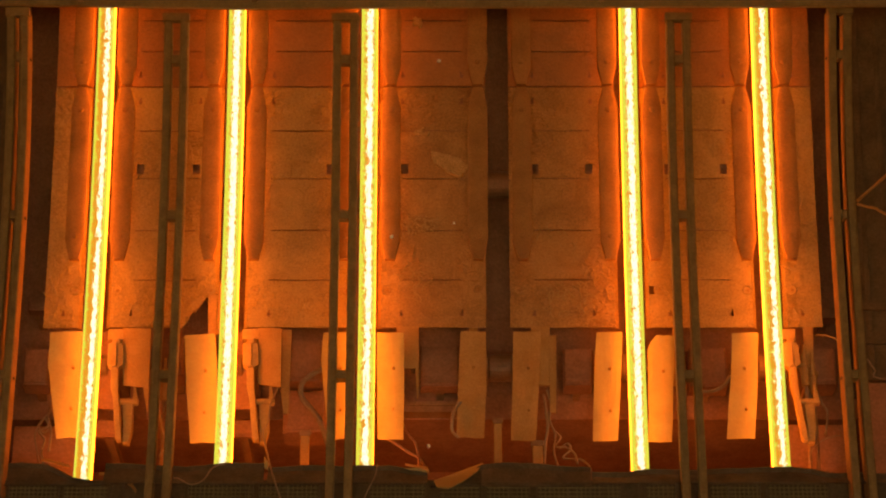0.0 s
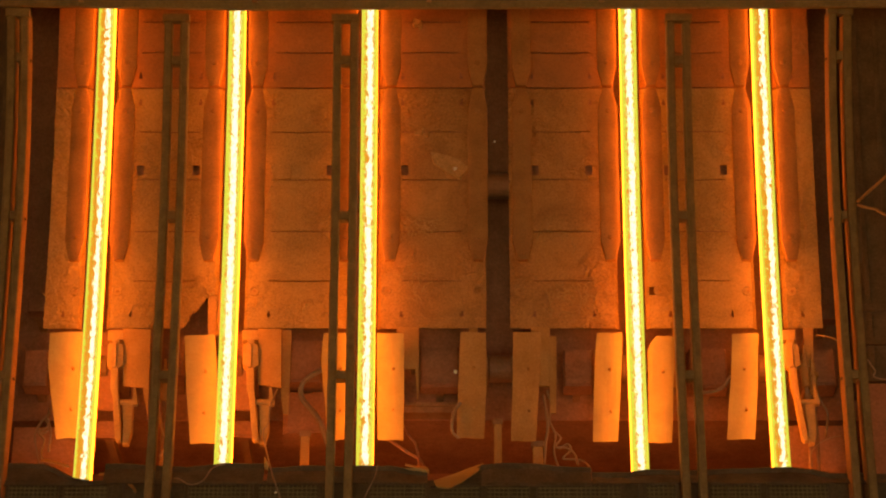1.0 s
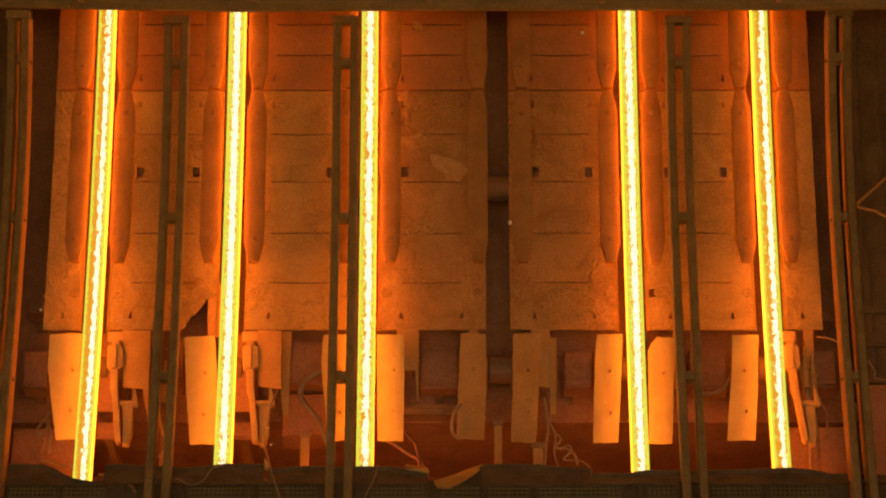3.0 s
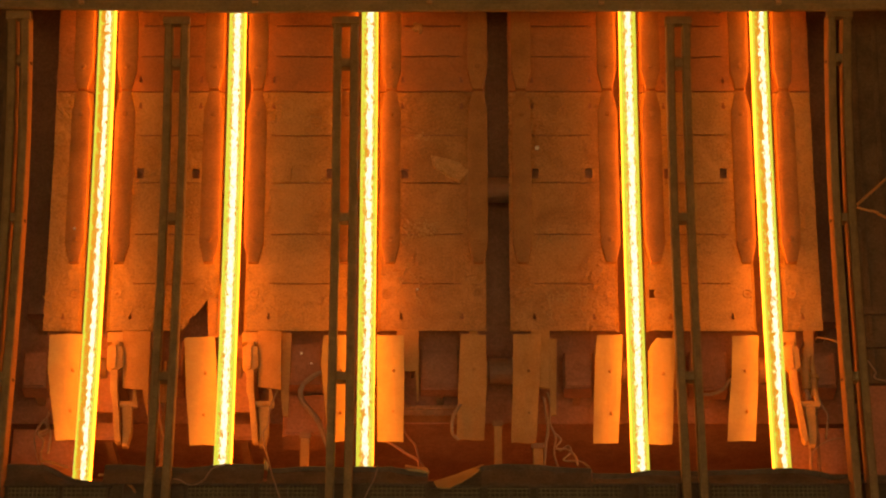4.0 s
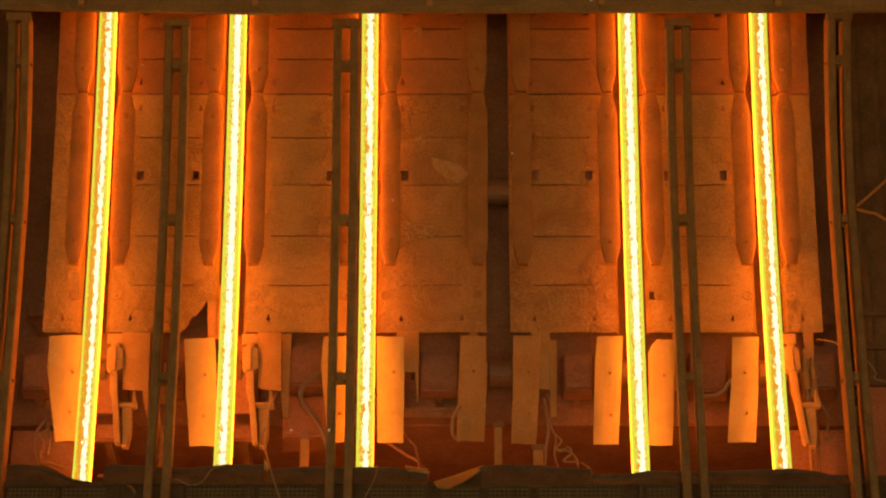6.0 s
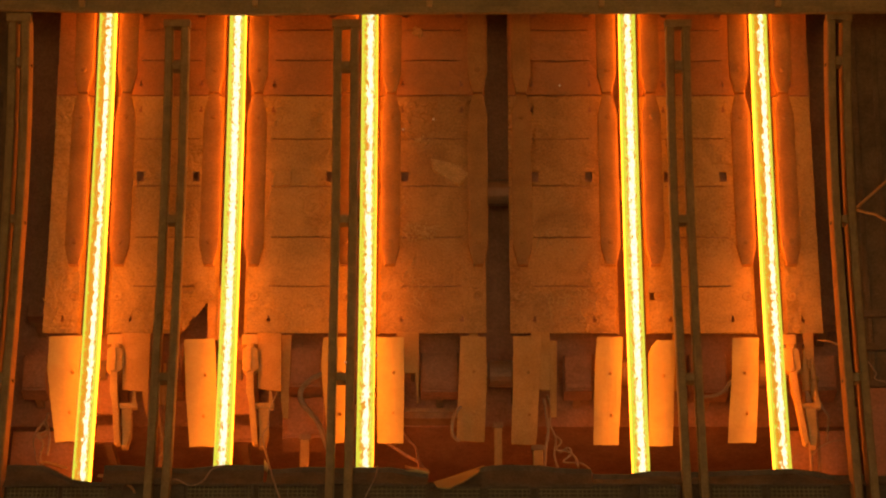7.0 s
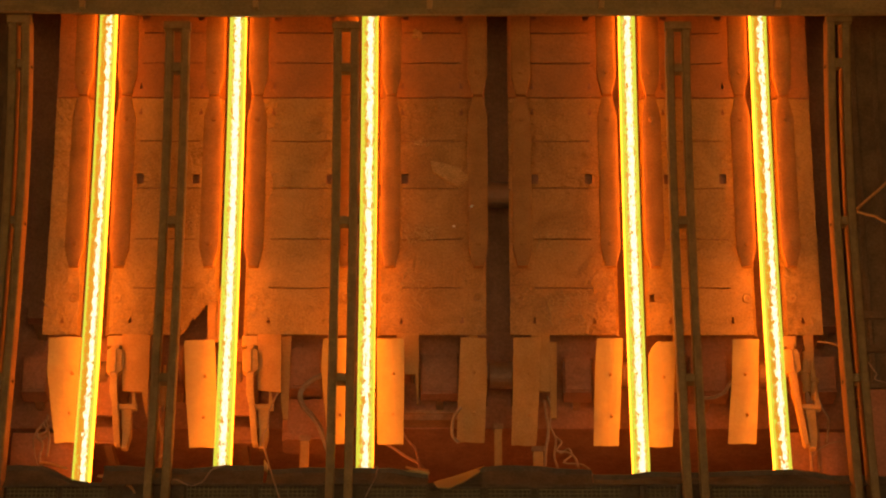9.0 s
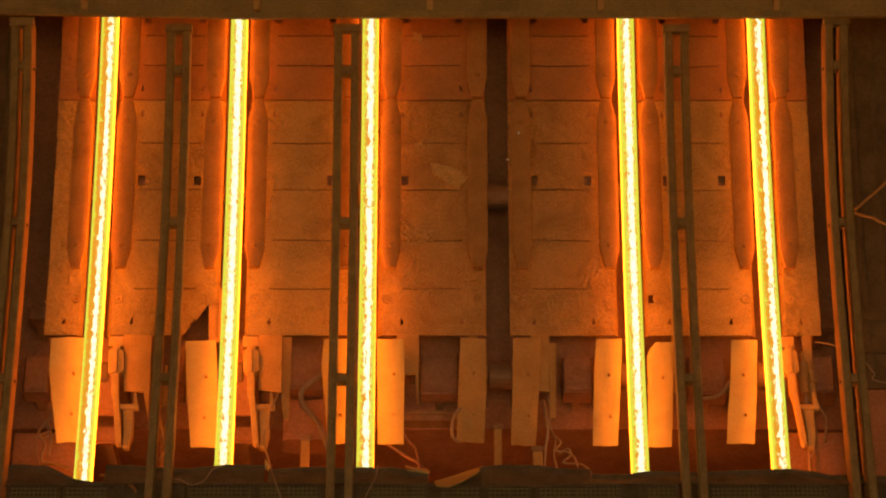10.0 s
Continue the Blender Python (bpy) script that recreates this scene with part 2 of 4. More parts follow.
def sheet(bm, xs, ss, holes, hfun, thick):
    """A pierced sheet: cell borders xs and ss, holes as (x0, x1, s0, s1), front height hfun(x, s)."""
    xs, ss = sorted(set(xs)), sorted(set(ss))
    keep = {}
    for i in range(len(xs) - 1):
        for j in range(len(ss) - 1):
            mx, ms = (xs[i] + xs[i + 1]) / 2, (ss[j] + ss[j + 1]) / 2
            keep[i, j] = not any(a < mx < b and c < ms < d for a, b, c, d in holes)
    top, low = {}, {}

    def vert(store, i, j, off):
        if (i, j) not in store:
            store[i, j] = bm.verts.new((xs[i], ss[j], hfun(xs[i], ss[j]) - off))
        return store[i, j]

    for (i, j), k in keep.items():
        if not k:
            continue
        ring = ((i, j), (i + 1, j), (i + 1, j + 1), (i, j + 1))
        bm.faces.new([vert(top, *q, 0) for q in ring])
        bm.faces.new([vert(low, *q, thick) for q in reversed(ring)])
        for di, dj, a, b in ((0, -1, 0, 1), (1, 0, 1, 2), (0, 1, 2, 3), (-1, 0, 3, 0)):
            if not keep.get((i + di, j + dj), False):
                p, q = ring[a], ring[b]
                bm.faces.new((vert(top, *q, 0), vert(top, *p, 0), vert(low, *p, thick), vert(low, *q, thick)))


# ---------------------------------------------------------------- the hall: unseen slabs, added close and pale to bounce strand light
def slab(name, lo, hi, mat, label, category):
    bm = bmesh.new()
    bmesh.ops.create_cube(bm, size=1)
    for v in bm.verts:
        v.co = Vector([a + (b - a) * (c + 0.5) for a, b, c in zip(lo, hi, v.co)])
    return tagged(part(name, bm, mat, None, bent=False), label, category, kind="structure")


slab("floor", (-5.6, -3, -0.3), (5.6, 24, 0), M_FLOOR, "unseen concrete floor closing the casting hall", "floor")
slab("wall_west", (-5.9, -3, -0.3), (-5.6, 24, 7.2), M_HALL, "unseen pale side wall closing the hall", "wall")
slab("wall_east", (5.6, -3, -0.3), (5.9, 24, 7.2), M_HALL, "unseen pale side wall closing the hall", "wall")
slab("wall_north", (-5.6, 23.7, 0), (5.6, 24, 7.2), M_HALL, "unseen pale end wall behind the caster", "wall")
slab("ceiling", (-5.9, -3, 7.2), (5.9, 24, 7.5), M_HALL, "unseen pale hall roof underside", "ceiling")

STRANDS = (-2.817, -1.722, -0.610, 1.551, 2.658)
IDLE = 0.472
LINES = (-2.817, -1.722, -0.610, 0.472, 1.551, 2.658)
H_PLATE = -0.25
S_LEDGE, H_PIT = -1.06, -2.1

# back casing of the cooling chamber, curved behind everything
bm = bmesh.new()
bar(bm, -4.6, 4.6, S_LEDGE, 5.2, -1.0, -0.85)
bar(bm, -4.6, 4.6, S_LEDGE - 0.06, S_LEDGE, -2.2, -0.85)
bar(bm, -4.6, 4.6, -2.15, S_LEDGE - 0.06, -2.25, H_PIT)
casing = tagged(part("wall_casing", bm, M_CASING), "curved dark steel back casing stepping back into a pit", "wall", kind="structure")
th = thing("ledge_beam", 0, S_LEDGE, -0.6, "dusty brown steel ledge beam above the dark pit", "steel beam")
bm = bmesh.new()
bar(bm, -0.5, 0.2, S_LEDGE, S_LEDGE + 0.03, -0.85, -0.68, bevel=0.006)
part("flange", bm, M_FRAME, th)
bm = bmesh.new()
bar(bm, -0.5, 0.2, S_LEDGE - 0.05, S_LEDGE, -0.85, -0.70, bevel=0.006)
part("web", bm, M_FRAME, th)


# ---------------------------------------------------------------- strands
def strand(x, wear):
    bm = bmesh.new()
    b, w = 0.011, 0.067
    sec = [(-w + b, -w), (w - b, -w), (w, -w + b), (w, w - b), (w - b, w), (-w + b, w), (-w, w - b), (-w, -w + b)]
    n = 60
    loops = [[bm.verts.new((u, -2.75 + 6.75 * i / n, h)) for u, h in sec] for i in range(n + 1)]
    for a, c in zip(loops, loops[1:]):
        for i in range(8):
            j = (i + 1) % 8
            bm.faces.new((a[i], a[j], c[j], c[i]))
    bm.faces.new(loops[0])
    bm.faces.new(loops[-1])
    bmesh.ops.recalc_face_normals(bm, faces=bm.faces)
    flat = [c for v in bm.verts for c in v.co]
    hub = Vector((0, ARC_Y, ARC_Z))
    for v in bm.verts:
        v.co = on_arc(*v.co) - hub
    me = bpy.data.meshes.new("billet_strand")
    bm.to_mesh(me)
    bm.free()
    me.attributes.new("flat", "FLOAT_VECTOR", "POINT").data.foreach_set("vector", flat)
    me.attributes.new("wear", "FLOAT", "POINT").data.foreach_set("value", [wear] * len(me.vertices))
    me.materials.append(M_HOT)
    ob = new("billet_strand", me)
    ob.location = hub + Vector((x, 0, 0))
    return tagged(ob, "white-hot glowing square steel billet with flaking orange scale", "steel billet", "cast strands")


strands = [strand(x, w) for x, w in zip(STRANDS, (1.05, 0.3, 0.5, 0.4, 0.95))]


# ---------------------------------------------------------------- heat shield plates
S_SEAM, S_LOW, S_TOP = 1.536, -0.561, 3.4
LOWER_SLITS = (1.155, 0.734, 0.280, -0.151)
UPPER_SLITS = (2.125, 1.853, 2.6, 2.9)
S_SQUARE, S_KEY_TOP, S_KEY_LOW, S_KEY_UP, S_BOLT = 0.819, 1.421, -0.433, 1.652, -0.240


def keyhole(x, s):
    lean = 0.012 * noise.noise(Vector((x * 3.7, s * 5.1, 2.0)))
    tail = (s, s + 0.026)
    return [(x - 0.014, x + 0.014, s - 0.03, s), (x - 0.007 + lean, x + 0.007 + lean, *tail)]


def shield(x0, x1, s0, s1, slits, keys, squares, left_flange, right_flange, label, torn=False, bolt=None, mat=None, window=False):
    """One heat-shield plate between two strands, with slits, keyholes and bent flanges beside the strands."""
    th = thing("heat_shield", (x0 + x1) / 2, s0, H_PLATE, label, "heat shield", "heat shields")
    holes = []
    i0, i1 = x0 + 0.2, x1 - 0.2
    for s in slits:
        if x1 - x0 > 0.6:
            sag = 0.007 * noise.noise(Vector((x0 * 4.4, s * 2.9, 3.0)))
            cut0, cut1 = i0 + 0.03 * noise.noise(Vector((x0 * 2.2, s * 7.0, 0))), i1 + 0.03 * noise.noise(Vector((x0 * 3.2, s * 6.0, 5)))
            for k in range(5):
                d = s + sag * (1 - abs(k - 2) / 2) * 2
                holes.append((cut0 + (cut1 - cut0) * k / 5, cut0 + (cut1 - cut0) * (k + 1) / 5, d - 0.0055, d + 0.0055))
    for s in keys:
        for x in (i0, i1):
            if x1 - x0 > 0.6:
                holes += keyhole(x, s)
    if x1 - x0 <= 0.6:
        for s in keys:
            holes += keyhole((x0 + x1) / 2, s)
    for s in squares:
        for x in ((x0 + 0.19, x0 + 0.25), (x1 - 0.25, x1 - 0.19)):
            if x1 - x0 > 0.6:
                holes.append((*x, s - 0.045, s + 0.045))
    if window:
        holes.append((x0 + 0.032, x0 + 0.085, bolt - 0.036, bolt + 0.036))
    xs = [x0, x1, x0 + 0.03, x1 - 0.03] + [x0 + (x1 - x0) * k / 10 for k in range(11)]
    ss = [s0, s1] + [s0 + (s1 - s0) * k / 24 for k in range(25)]
    for a, b, c, d in holes:
        xs += [a, b]
        ss += [c, d]
    if torn:
        for k in range(20):
            xa, rise = x1 - 0.286 + 0.014 * k, min(0.0185 * k, 0.29) + 0.016 * noise.noise(Vector((k * 0.9, 2.2, 1.1))) + 0.026 * (4 <= k <= 5)
            holes.append((xa, xa + 0.014, s0 - 0.01, s0 + 0.012 + rise))
            xs += [xa, xa + 0.014]
            ss += [s0 + 0.012 + rise]
    seed = x0 * 3.1
    rows = sorted([s0, s1] + [s for s in slits if s0 < s < s1])

    def height(x, s):
        h = H_PLATE + 0.006 * noise.noise(Vector((x * 2.3 + seed, s * 1.7, 0.5)))
        for k, (a, b) in enumerate(zip(rows, rows[1:])):  # each band between slits is dished or bowed a little
            if a <= s <= b:
                f, g = (s - a) / (b - a), (x - x0) / (x1 - x0)
                h += 0.05 * noise.noise(Vector((seed, k * 1.9 + 0.4, 7.3))) * f * (1 - f) * 4 * g * (1 - g)
        if left_flange and x < x0 + 0.03:
            h -= 0.035 * (x0 + 0.03 - x) / 0.03
        if right_flange and x > x1 - 0.03:
            h -= 0.035 * (x - x1 + 0.03) / 0.03
        return h

    bm = bmesh.new()
    sheet(bm, xs, ss, holes, height, 0.012)
    part("panel", bm, mat or M_PLATE, th)
    for side, on in ((x0 + 0.075, left_flange or x0 > 0.4), (x1 - 0.065, right_flange or x1 < 0.4)):
        if bolt is None or (x1 - x0 <= 0.6 and not on) or side < -3.2 or side > 3.05:
            continue
        if window and side < x0 + 0.2:
            side += 0.035
        bm = bmesh.new()
        tube(bm, [(side + 0.035 * math.cos(k * math.pi / 10), bolt + 0.035 * math.sin(k * math.pi / 10), H_PLATE + 0.004) for k in range(21)], 0.008, 6)
        disc(bm, side, bolt, H_PLATE - 0.008, H_PLATE + 0.004, 0.034, 16)
        washer = part("washer", bm, mat or M_PLATE, th)
        bm = bmesh.new()
        disc(bm, side + 0.005, bolt - 0.002, H_PLATE + 0.002, H_PLATE + 0.013, 0.011, 10, 0.003)
        part("bolt_head", bm, M_CAST, washer)
    for x in ((x0 + 0.1, x1 - 0.1) if x1 - x0 > 0.6 else ((x0 + x1) / 2,)):
        bm = bmesh.new()
        bar(bm, x - 0.02, x + 0.02, s0 + 0.3, s1 - 0.05, -0.86, H_PLATE - 0.02)
        part("rib", bm, M_FRAME, th)
    for s in squares:
        for x in (x0 + 0.22, x1 - 0.22):
            if x1 - x0 > 0.6:
                bm = bmesh.new()
                bar(bm, x - 0.05, x + 0.05, s - 0.07, s + 0.07, H_PLATE - 0.13, H_PLATE - 0.09)
                part("backing_pad", bm, M_CASING, th)
    return th


PLATE_SPANS = [(-3.261, -2.952, 0, 1), (-2.749, -1.841, 1, 1), (-1.624, -0.721, 1, 1),
               (-0.536, 0.358, 1, 0), (0.552, 1.442, 0, 1), (1.663, 2.567, 1, 1),
               (2.788, 3.102, 1, 0)]
for k, (x0, x1, lf, rf) in enumerate(PLATE_SPANS):
    torn = k == 1
    shield(x0, x1, S_LOW, S_SEAM, LOWER_SLITS, (S_KEY_TOP, S_KEY_LOW), (S_SQUARE,), lf, rf,
           "rust-brown slitted steel heat shield with torn lower corner" if torn else "rust-brown slitted steel heat shield between glowing strands", torn, S_BOLT, M_PLATE_SOOTY_DIM if k in (3, 4) else M_PLATE, window=k == 5)
    shield(x0, x1, S_SEAM + 0.012, S_TOP, UPPER_SLITS, (S_KEY_UP,), (2.285,), lf, rf, "upper rust-red slitted steel heat shield", mat=M_PLATE_UPPER_DIM)


# ---------------------------------------------------------------- pointed guides beside the strands
def guide(x, s0, s1, bolts):
    th = thing("strand_guide", x, s0, 0, "dark cast strand guide with tapered ends", "strand guide", "strand guides")
    w, e, tp = 0.08, 0.04, 0.17
    bm = bmesh.new()
    n = 7
    left = [(x - e, s0), (x - w, s0 + tp)] + [(x - w, s0 + tp + (s1 - s0 - 2 * tp) * k / n) for k in range(1, n)] + [(x - w, s1 - tp), (x - e, s1)]
    outline = left + [(2 * x - a, b) for a, b in reversed(left)]
    loops = []
    for h, inset in ((-0.075, 0.0), (-0.032, 0.0), (-0.029, 0.003), (-0.027, 0.018), (-0.026, 0.032), (-0.0255, 0.039)):
        loops.append([bm.verts.new((a + (inset if a < x else -inset), b, h)) for a, b in outline])
    m = len(outline)
    for p, q in zip(loops, loops[1:]):
        for i in range(m):
            j = (i + 1) % m
            bm.faces.new((p[i], p[j], q[j], q[i]))
    for lp in (loops[0], loops[-1]):
        half = m // 2
        for i in range(half - 1):
            bm.faces.new((lp[i], lp[i + 1], lp[m - 2 - i], lp[m - 1 - i]))
    part("casting", bm, M_CAST, th)
    for s in bolts:
        bm = bmesh.new()
        disc(bm, x, s, -0.028, -0.010, 0.022, 12, 0.004)
        part("bolt", bm, M_CAST, th)
        bm = bmesh.new()
        disc(bm, x, s, H_PLATE - 0.02, -0.07, 0.02, 8)
        part("stud", bm, M_FRAME, th)
    return th


G0, G1 = -0.052, 1.462
GU0, GU1 = 1.487, 3.2
first = guide(LINES[0] * 1.004 - 0.182, G0, G1, (G0 + 0.2, G1 - 0.2))
first_up = guide(LINES[0] * 1.004 - 0.182, GU0, GU1, (GU0 + 0.2, GU1 - 0.2))
for x in LINES:
    for off in (-0.182, 0.182):
        shift = x * 1.004 + off - (LINES[0] * 1.004 - 0.182)
        if abs(shift) > 1e-6:
            copy_thing(first, Matrix.Translation(first.location + Vector((shift, 0, 0))))
            copy_thing(first_up, Matrix.Translation(first_up.location + Vector((shift, 0, 0))))


# ---------------------------------------------------------------- rollers in the strand lines
def roller(x, s):
    th = thing("guide_roller", x, s, -0.2, "dark steel support roller in an empty strand line", "roller", "strand rollers")
    bm = bmesh.new()
    prof = [(-0.10, 0.10), (-0.09, 0.11), (0.09, 0.11), (0.10, 0.10)]
    loops = []
    for u, r in prof:
        loops.append([bm.verts.new((x + u, s + r * math.cos(2 * math.pi * k / 20), -0.36 + r * math.sin(2 * math.pi * k / 20))) for k in range(20)])
    for p, q in zip(loops, loops[1:]):
        for i in range(20):
            bm.faces.new((p[i], p[(i + 1) % 20], q[(i + 1) % 20], q[i]))
    bm.faces.new(loops[0])
    bm.faces.new(loops[-1])
    part("barrel", bm, M_ROLL, th)
    for sx in (-1, 1):
        bm = bmesh.new()
        bar(bm, x + sx * 0.115 - 0.013, x + sx * 0.115 + 0.013, s - 0.06, s + 0.06, -0.86, -0.3)
        part("bearing_arm", bm, M_FRAME, th)
    return th


for x in LINES:
    for s in (0.720, -0.868):
        roller(x, s)


# ---------------------------------------------------------------- upright rail pairs
def rail_pair(xa, xb, wa, s0, s1, rungs, depth, rise, inward=0):
    """rise: how far the frame stands off the arc towards its top; inward: the side of its angled flanges, if any."""
    th = thing("rail_frame", (xa + xb) / 2, s0, 0.3, "sooty olive-brown upright rail frame with short rungs", "rail frame", "rail frames")
    def stand_off(bm):
        for v in bm.verts:
            v.co.z += rise * max(0.0, v.co.y) ** 2
        return bm

    for x in (xa, xb):
        bm = bmesh.new()
        bar(bm, x - wa / 2, x + wa / 2, s0, s1, 0.36 - depth, 0.36, bevel=0.009)
        part("rail", stand_off(bm), M_RAIL, th)
        bm = bmesh.new()
        bar(bm, x - wa / 2 + 0.006, x - wa / 2 + 0.02, s0, s1 - 0.02, 0.355, 0.365)
        part("edge_strip", stand_off(bm), M_RAIL, th)
    for x in (xa, xb) if inward else ():
        bm = bmesh.new()
        e, far = x + inward * wa / 2, x + inward * (wa / 2 + 0.014)
        cut = [(e, 0.35), (far, 0.25), (far, 0.243), (e, 0.335)]
        n = 24
        loops = [[bm.verts.new((u, s0 + (s1 - 0.03 - s0) * i / n, h)) for u, h in cut] for i in range(n + 1)]
        for p, q in zip(loops, loops[1:]):
            for i in range(4):
                bm.faces.new((p[i], p[(i + 1) % 4], q[(i + 1) % 4], q[i]))
        bm.faces.new(loops[0])
        bm.faces.new(loops[-1])
        flange = part("flange", stand_off(bm), M_CAST, th, "orange-lit angled flange")
        for s in [r - 0.02 for r in rungs]:
            bm = bmesh.new()
            disc(bm, (e + far) / 2, s, 0.28, 0.312, 0.011, 8, 0.003)
            part("bolt", stand_off(bm), M_DARK, flange)
    for s in rungs:
        bm = bmesh.new()
        bar(bm, xa + wa / 2 - 0.006, xb - wa / 2 + 0.006, s - 0.035, s + 0.035, 0.25, 0.34, bevel=0.006)
        part("rung", stand_off(bm), M_RAIL, th)
    bm = bmesh.new()
    bar(bm, xa - wa / 2 - 0.01, xb + wa / 2 + 0.01, s1 - 0.06, s1, 0.30, 0.38)
    part("head_plate", stand_off(bm), M_RAIL, th)
    return th


RUNGS = (1.543, 0.194, -1.207)
S_RAIL = 1.925
for xa, xb, depth, rise, inward in ((-3.519, -3.410, 0.09, 0.07, 1), (-2.250, -2.118, 0.12, 0.035, 0), (-0.866, -0.725, 0.12, 0.035, 0),
                                    (1.869, 2.001, 0.12, 0.035, 0), (3.175, 3.298, 0.09, 0.08, -1)):
    rail_pair(xa, xb, 0.066, -3.45, S_RAIL, RUNGS, depth, rise, inward)


# ---------------------------------------------------------------- crossbeam overhead
def long_run(bm, stations, ds, h0, h1):
    """A bar across the view through stations (x, s), ds high."""
    loops = [[bm.verts.new((x, s, h0)), bm.verts.new((x, s, h1)), bm.verts.new((x, s + ds, h1)), bm.verts.new((x, s + ds, h0))] for x, s in stations]
    for p, q in zip(loops, loops[1:]):
        for i in range(4):
            bm.faces.new((p[i], p[(i + 1) % 4], q[(i + 1) % 4], q[i]))
    bm.faces.new(loops[0])
    bm.faces.new(loops[-1])


beam = thing("crossbeam", 0, 2.3, 0.4, "sooty olive-brown steel crossbeam above the rails", "steel beam")
sag = [(-4.6, 1.925), (-2.859, 1.894), (-2.079, 1.878), (-1.528, 1.868), (-0.749, 1.878), (0.535, 1.883), (2.370, 1.883), (4.6, 1.894)]
bm = bmesh.new()
long_run(bm, sag, 0.055, 0.72, 0.76)
part("lower_flange", bm, M_BEAM, beam)
bm = bmesh.new()
long_run(bm, [(x, s + 0.055) for x, s in sag], 0.55, 0.68, 0.71)
part("web", bm, M_BEAM, beam)
bm = bmesh.new()
long_run(bm, [(x, s + 0.6) for x, s in sag], 0.05, 0.65, 0.76)
part("upper_flange", bm, M_BEAM, beam)
for x, lean in ((-2.926, -0.03), (-1.521, 0.0), (-0.107, 0.0), (1.289, 0.01), (2.721, 0.03)):
    bm = bmesh.new()
    s = 1.930
    prism(bm, [(x - 0.022, s), (x + 0.022, s), (x + lean + 0.03, s + 0.3), (x + lean - 0.03, s + 0.3)], 0.70, 0.80)
    part("gusset", bm, M_LEVER, beam)
for x in (-4.5, 4.5):
    bm = bmesh.new()
    bar(bm, x - 0.12, x + 0.12, -3.6, 2.9, 0.45, 0.74, bevel=0.02)
    part("post", bm, M_BEAM, beam)


# ---------------------------------------------------------------- buckled apron sheets with mesh guards below
def apron_sheet(edge, low, label):
    """A buckled sheet whose uneven upper edge runs through edge; a thick curled lip runs along it."""
    th = thing("apron_sheet", edge[len(edge) // 2][0], low, 0.25, label, "steel sheet", "apron sheets")
    pts = []
    for (xa, sa), (xb, sb) in zip(edge, edge[1:]):
        n = max(2, int((xb - xa) / 0.06))
        pts += [(xa + (xb - xa) * k / n, sa + (sb - sa) * k / n) for k in range(n)]
    pts.append(edge[-1])
    pts = [(x, s + 0.008 * noise.noise(Vector((x * 9, 3.3, 0.2)))) for x, s in pts]
    bm = bmesh.new()
    cols = []
    for x, s in pts:
        d = 0.012 * noise.noise(Vector((x * 5, 8.1, 0.7)))
        run = [(s, 0.19), (s - 0.012, 0.205), (s - 0.05, 0.2 + d), (min(s - 0.06, (s + low) / 2), 0.235 + 2 * d), (min(low, s - 0.07), 0.3)]
        front = [bm.verts.new((x, a, h)) for a, h in run]
        back = [bm.verts.new((x, a - 0.004, h - 0.012)) for a, h in run]
        cols.append((front, back))
    for (f, g), (p, q) in zip(cols, cols[1:]):
        for i in range(4):
            bm.faces.new((f[i], f[i + 1], p[i + 1], p[i]))
            bm.faces.new((g[i], q[i], q[i + 1], g[i + 1]))
        bm.faces.new((f[0], p[0], q[0], g[0]))
        bm.faces.new((f[4], g[4], q[4], p[4]))
    for f, g in (cols[0], cols[-1]):
        for i in range(4):
            bm.faces.new((f[i], g[i], g[i + 1], f[i + 1]))
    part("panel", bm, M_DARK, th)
    for k in (0.12, 0.5, 0.88):
        x = edge[0][0] + (edge[-1][0] - edge[0][0]) * k
        bm = bmesh.new()
        bar(bm, x - 0.015, x + 0.015, low - 0.9, low + 0.01, 0.24, 0.285)
        part("stay", bm, M_DARK, th)
    return th


S_APRON = -2.122
dark_label = "dark buckled steel apron sheet with a ragged upper edge"
apron_sheet([(-4.5, -1.910), (-3.342, -1.901), (-3.087, -1.910), (-2.965, -1.969), (-2.851, -2.027), (-2.719, -2.051), (-2.544, -2.056)], S_APRON - 0.02, "dark steel apron sheet dipping under a strand")
apron_sheet([(-2.615, -1.906), (-2.334, -1.915), (-1.983, -1.935), (-1.700, -1.901), (-1.380, -1.910)], S_APRON, dark_label)
apron_sheet([(-1.353, -1.944), (-0.977, -1.920), (-0.802, -1.930), (-0.408, -1.925), (-0.115, -1.973)], S_APRON, dark_label)
apron_sheet([(-0.093, -2.075), (0.139, -2.027), (0.305, -1.920), (0.467, -1.901), (0.752, -1.910), (0.883, -1.930), (1.149, -1.939)], S_APRON - 0.03, dark_label)
apron_sheet([(1.157, -1.978), (1.428, -1.988), (1.582, -1.959), (1.888, -1.959)], S_APRON, dark_label)
apron_sheet([(1.901, -1.964), (2.435, -1.944), (2.698, -1.939), (2.872, -1.959), (3.001, -1.988), (4.5, -2.007)], S_APRON, dark_label)


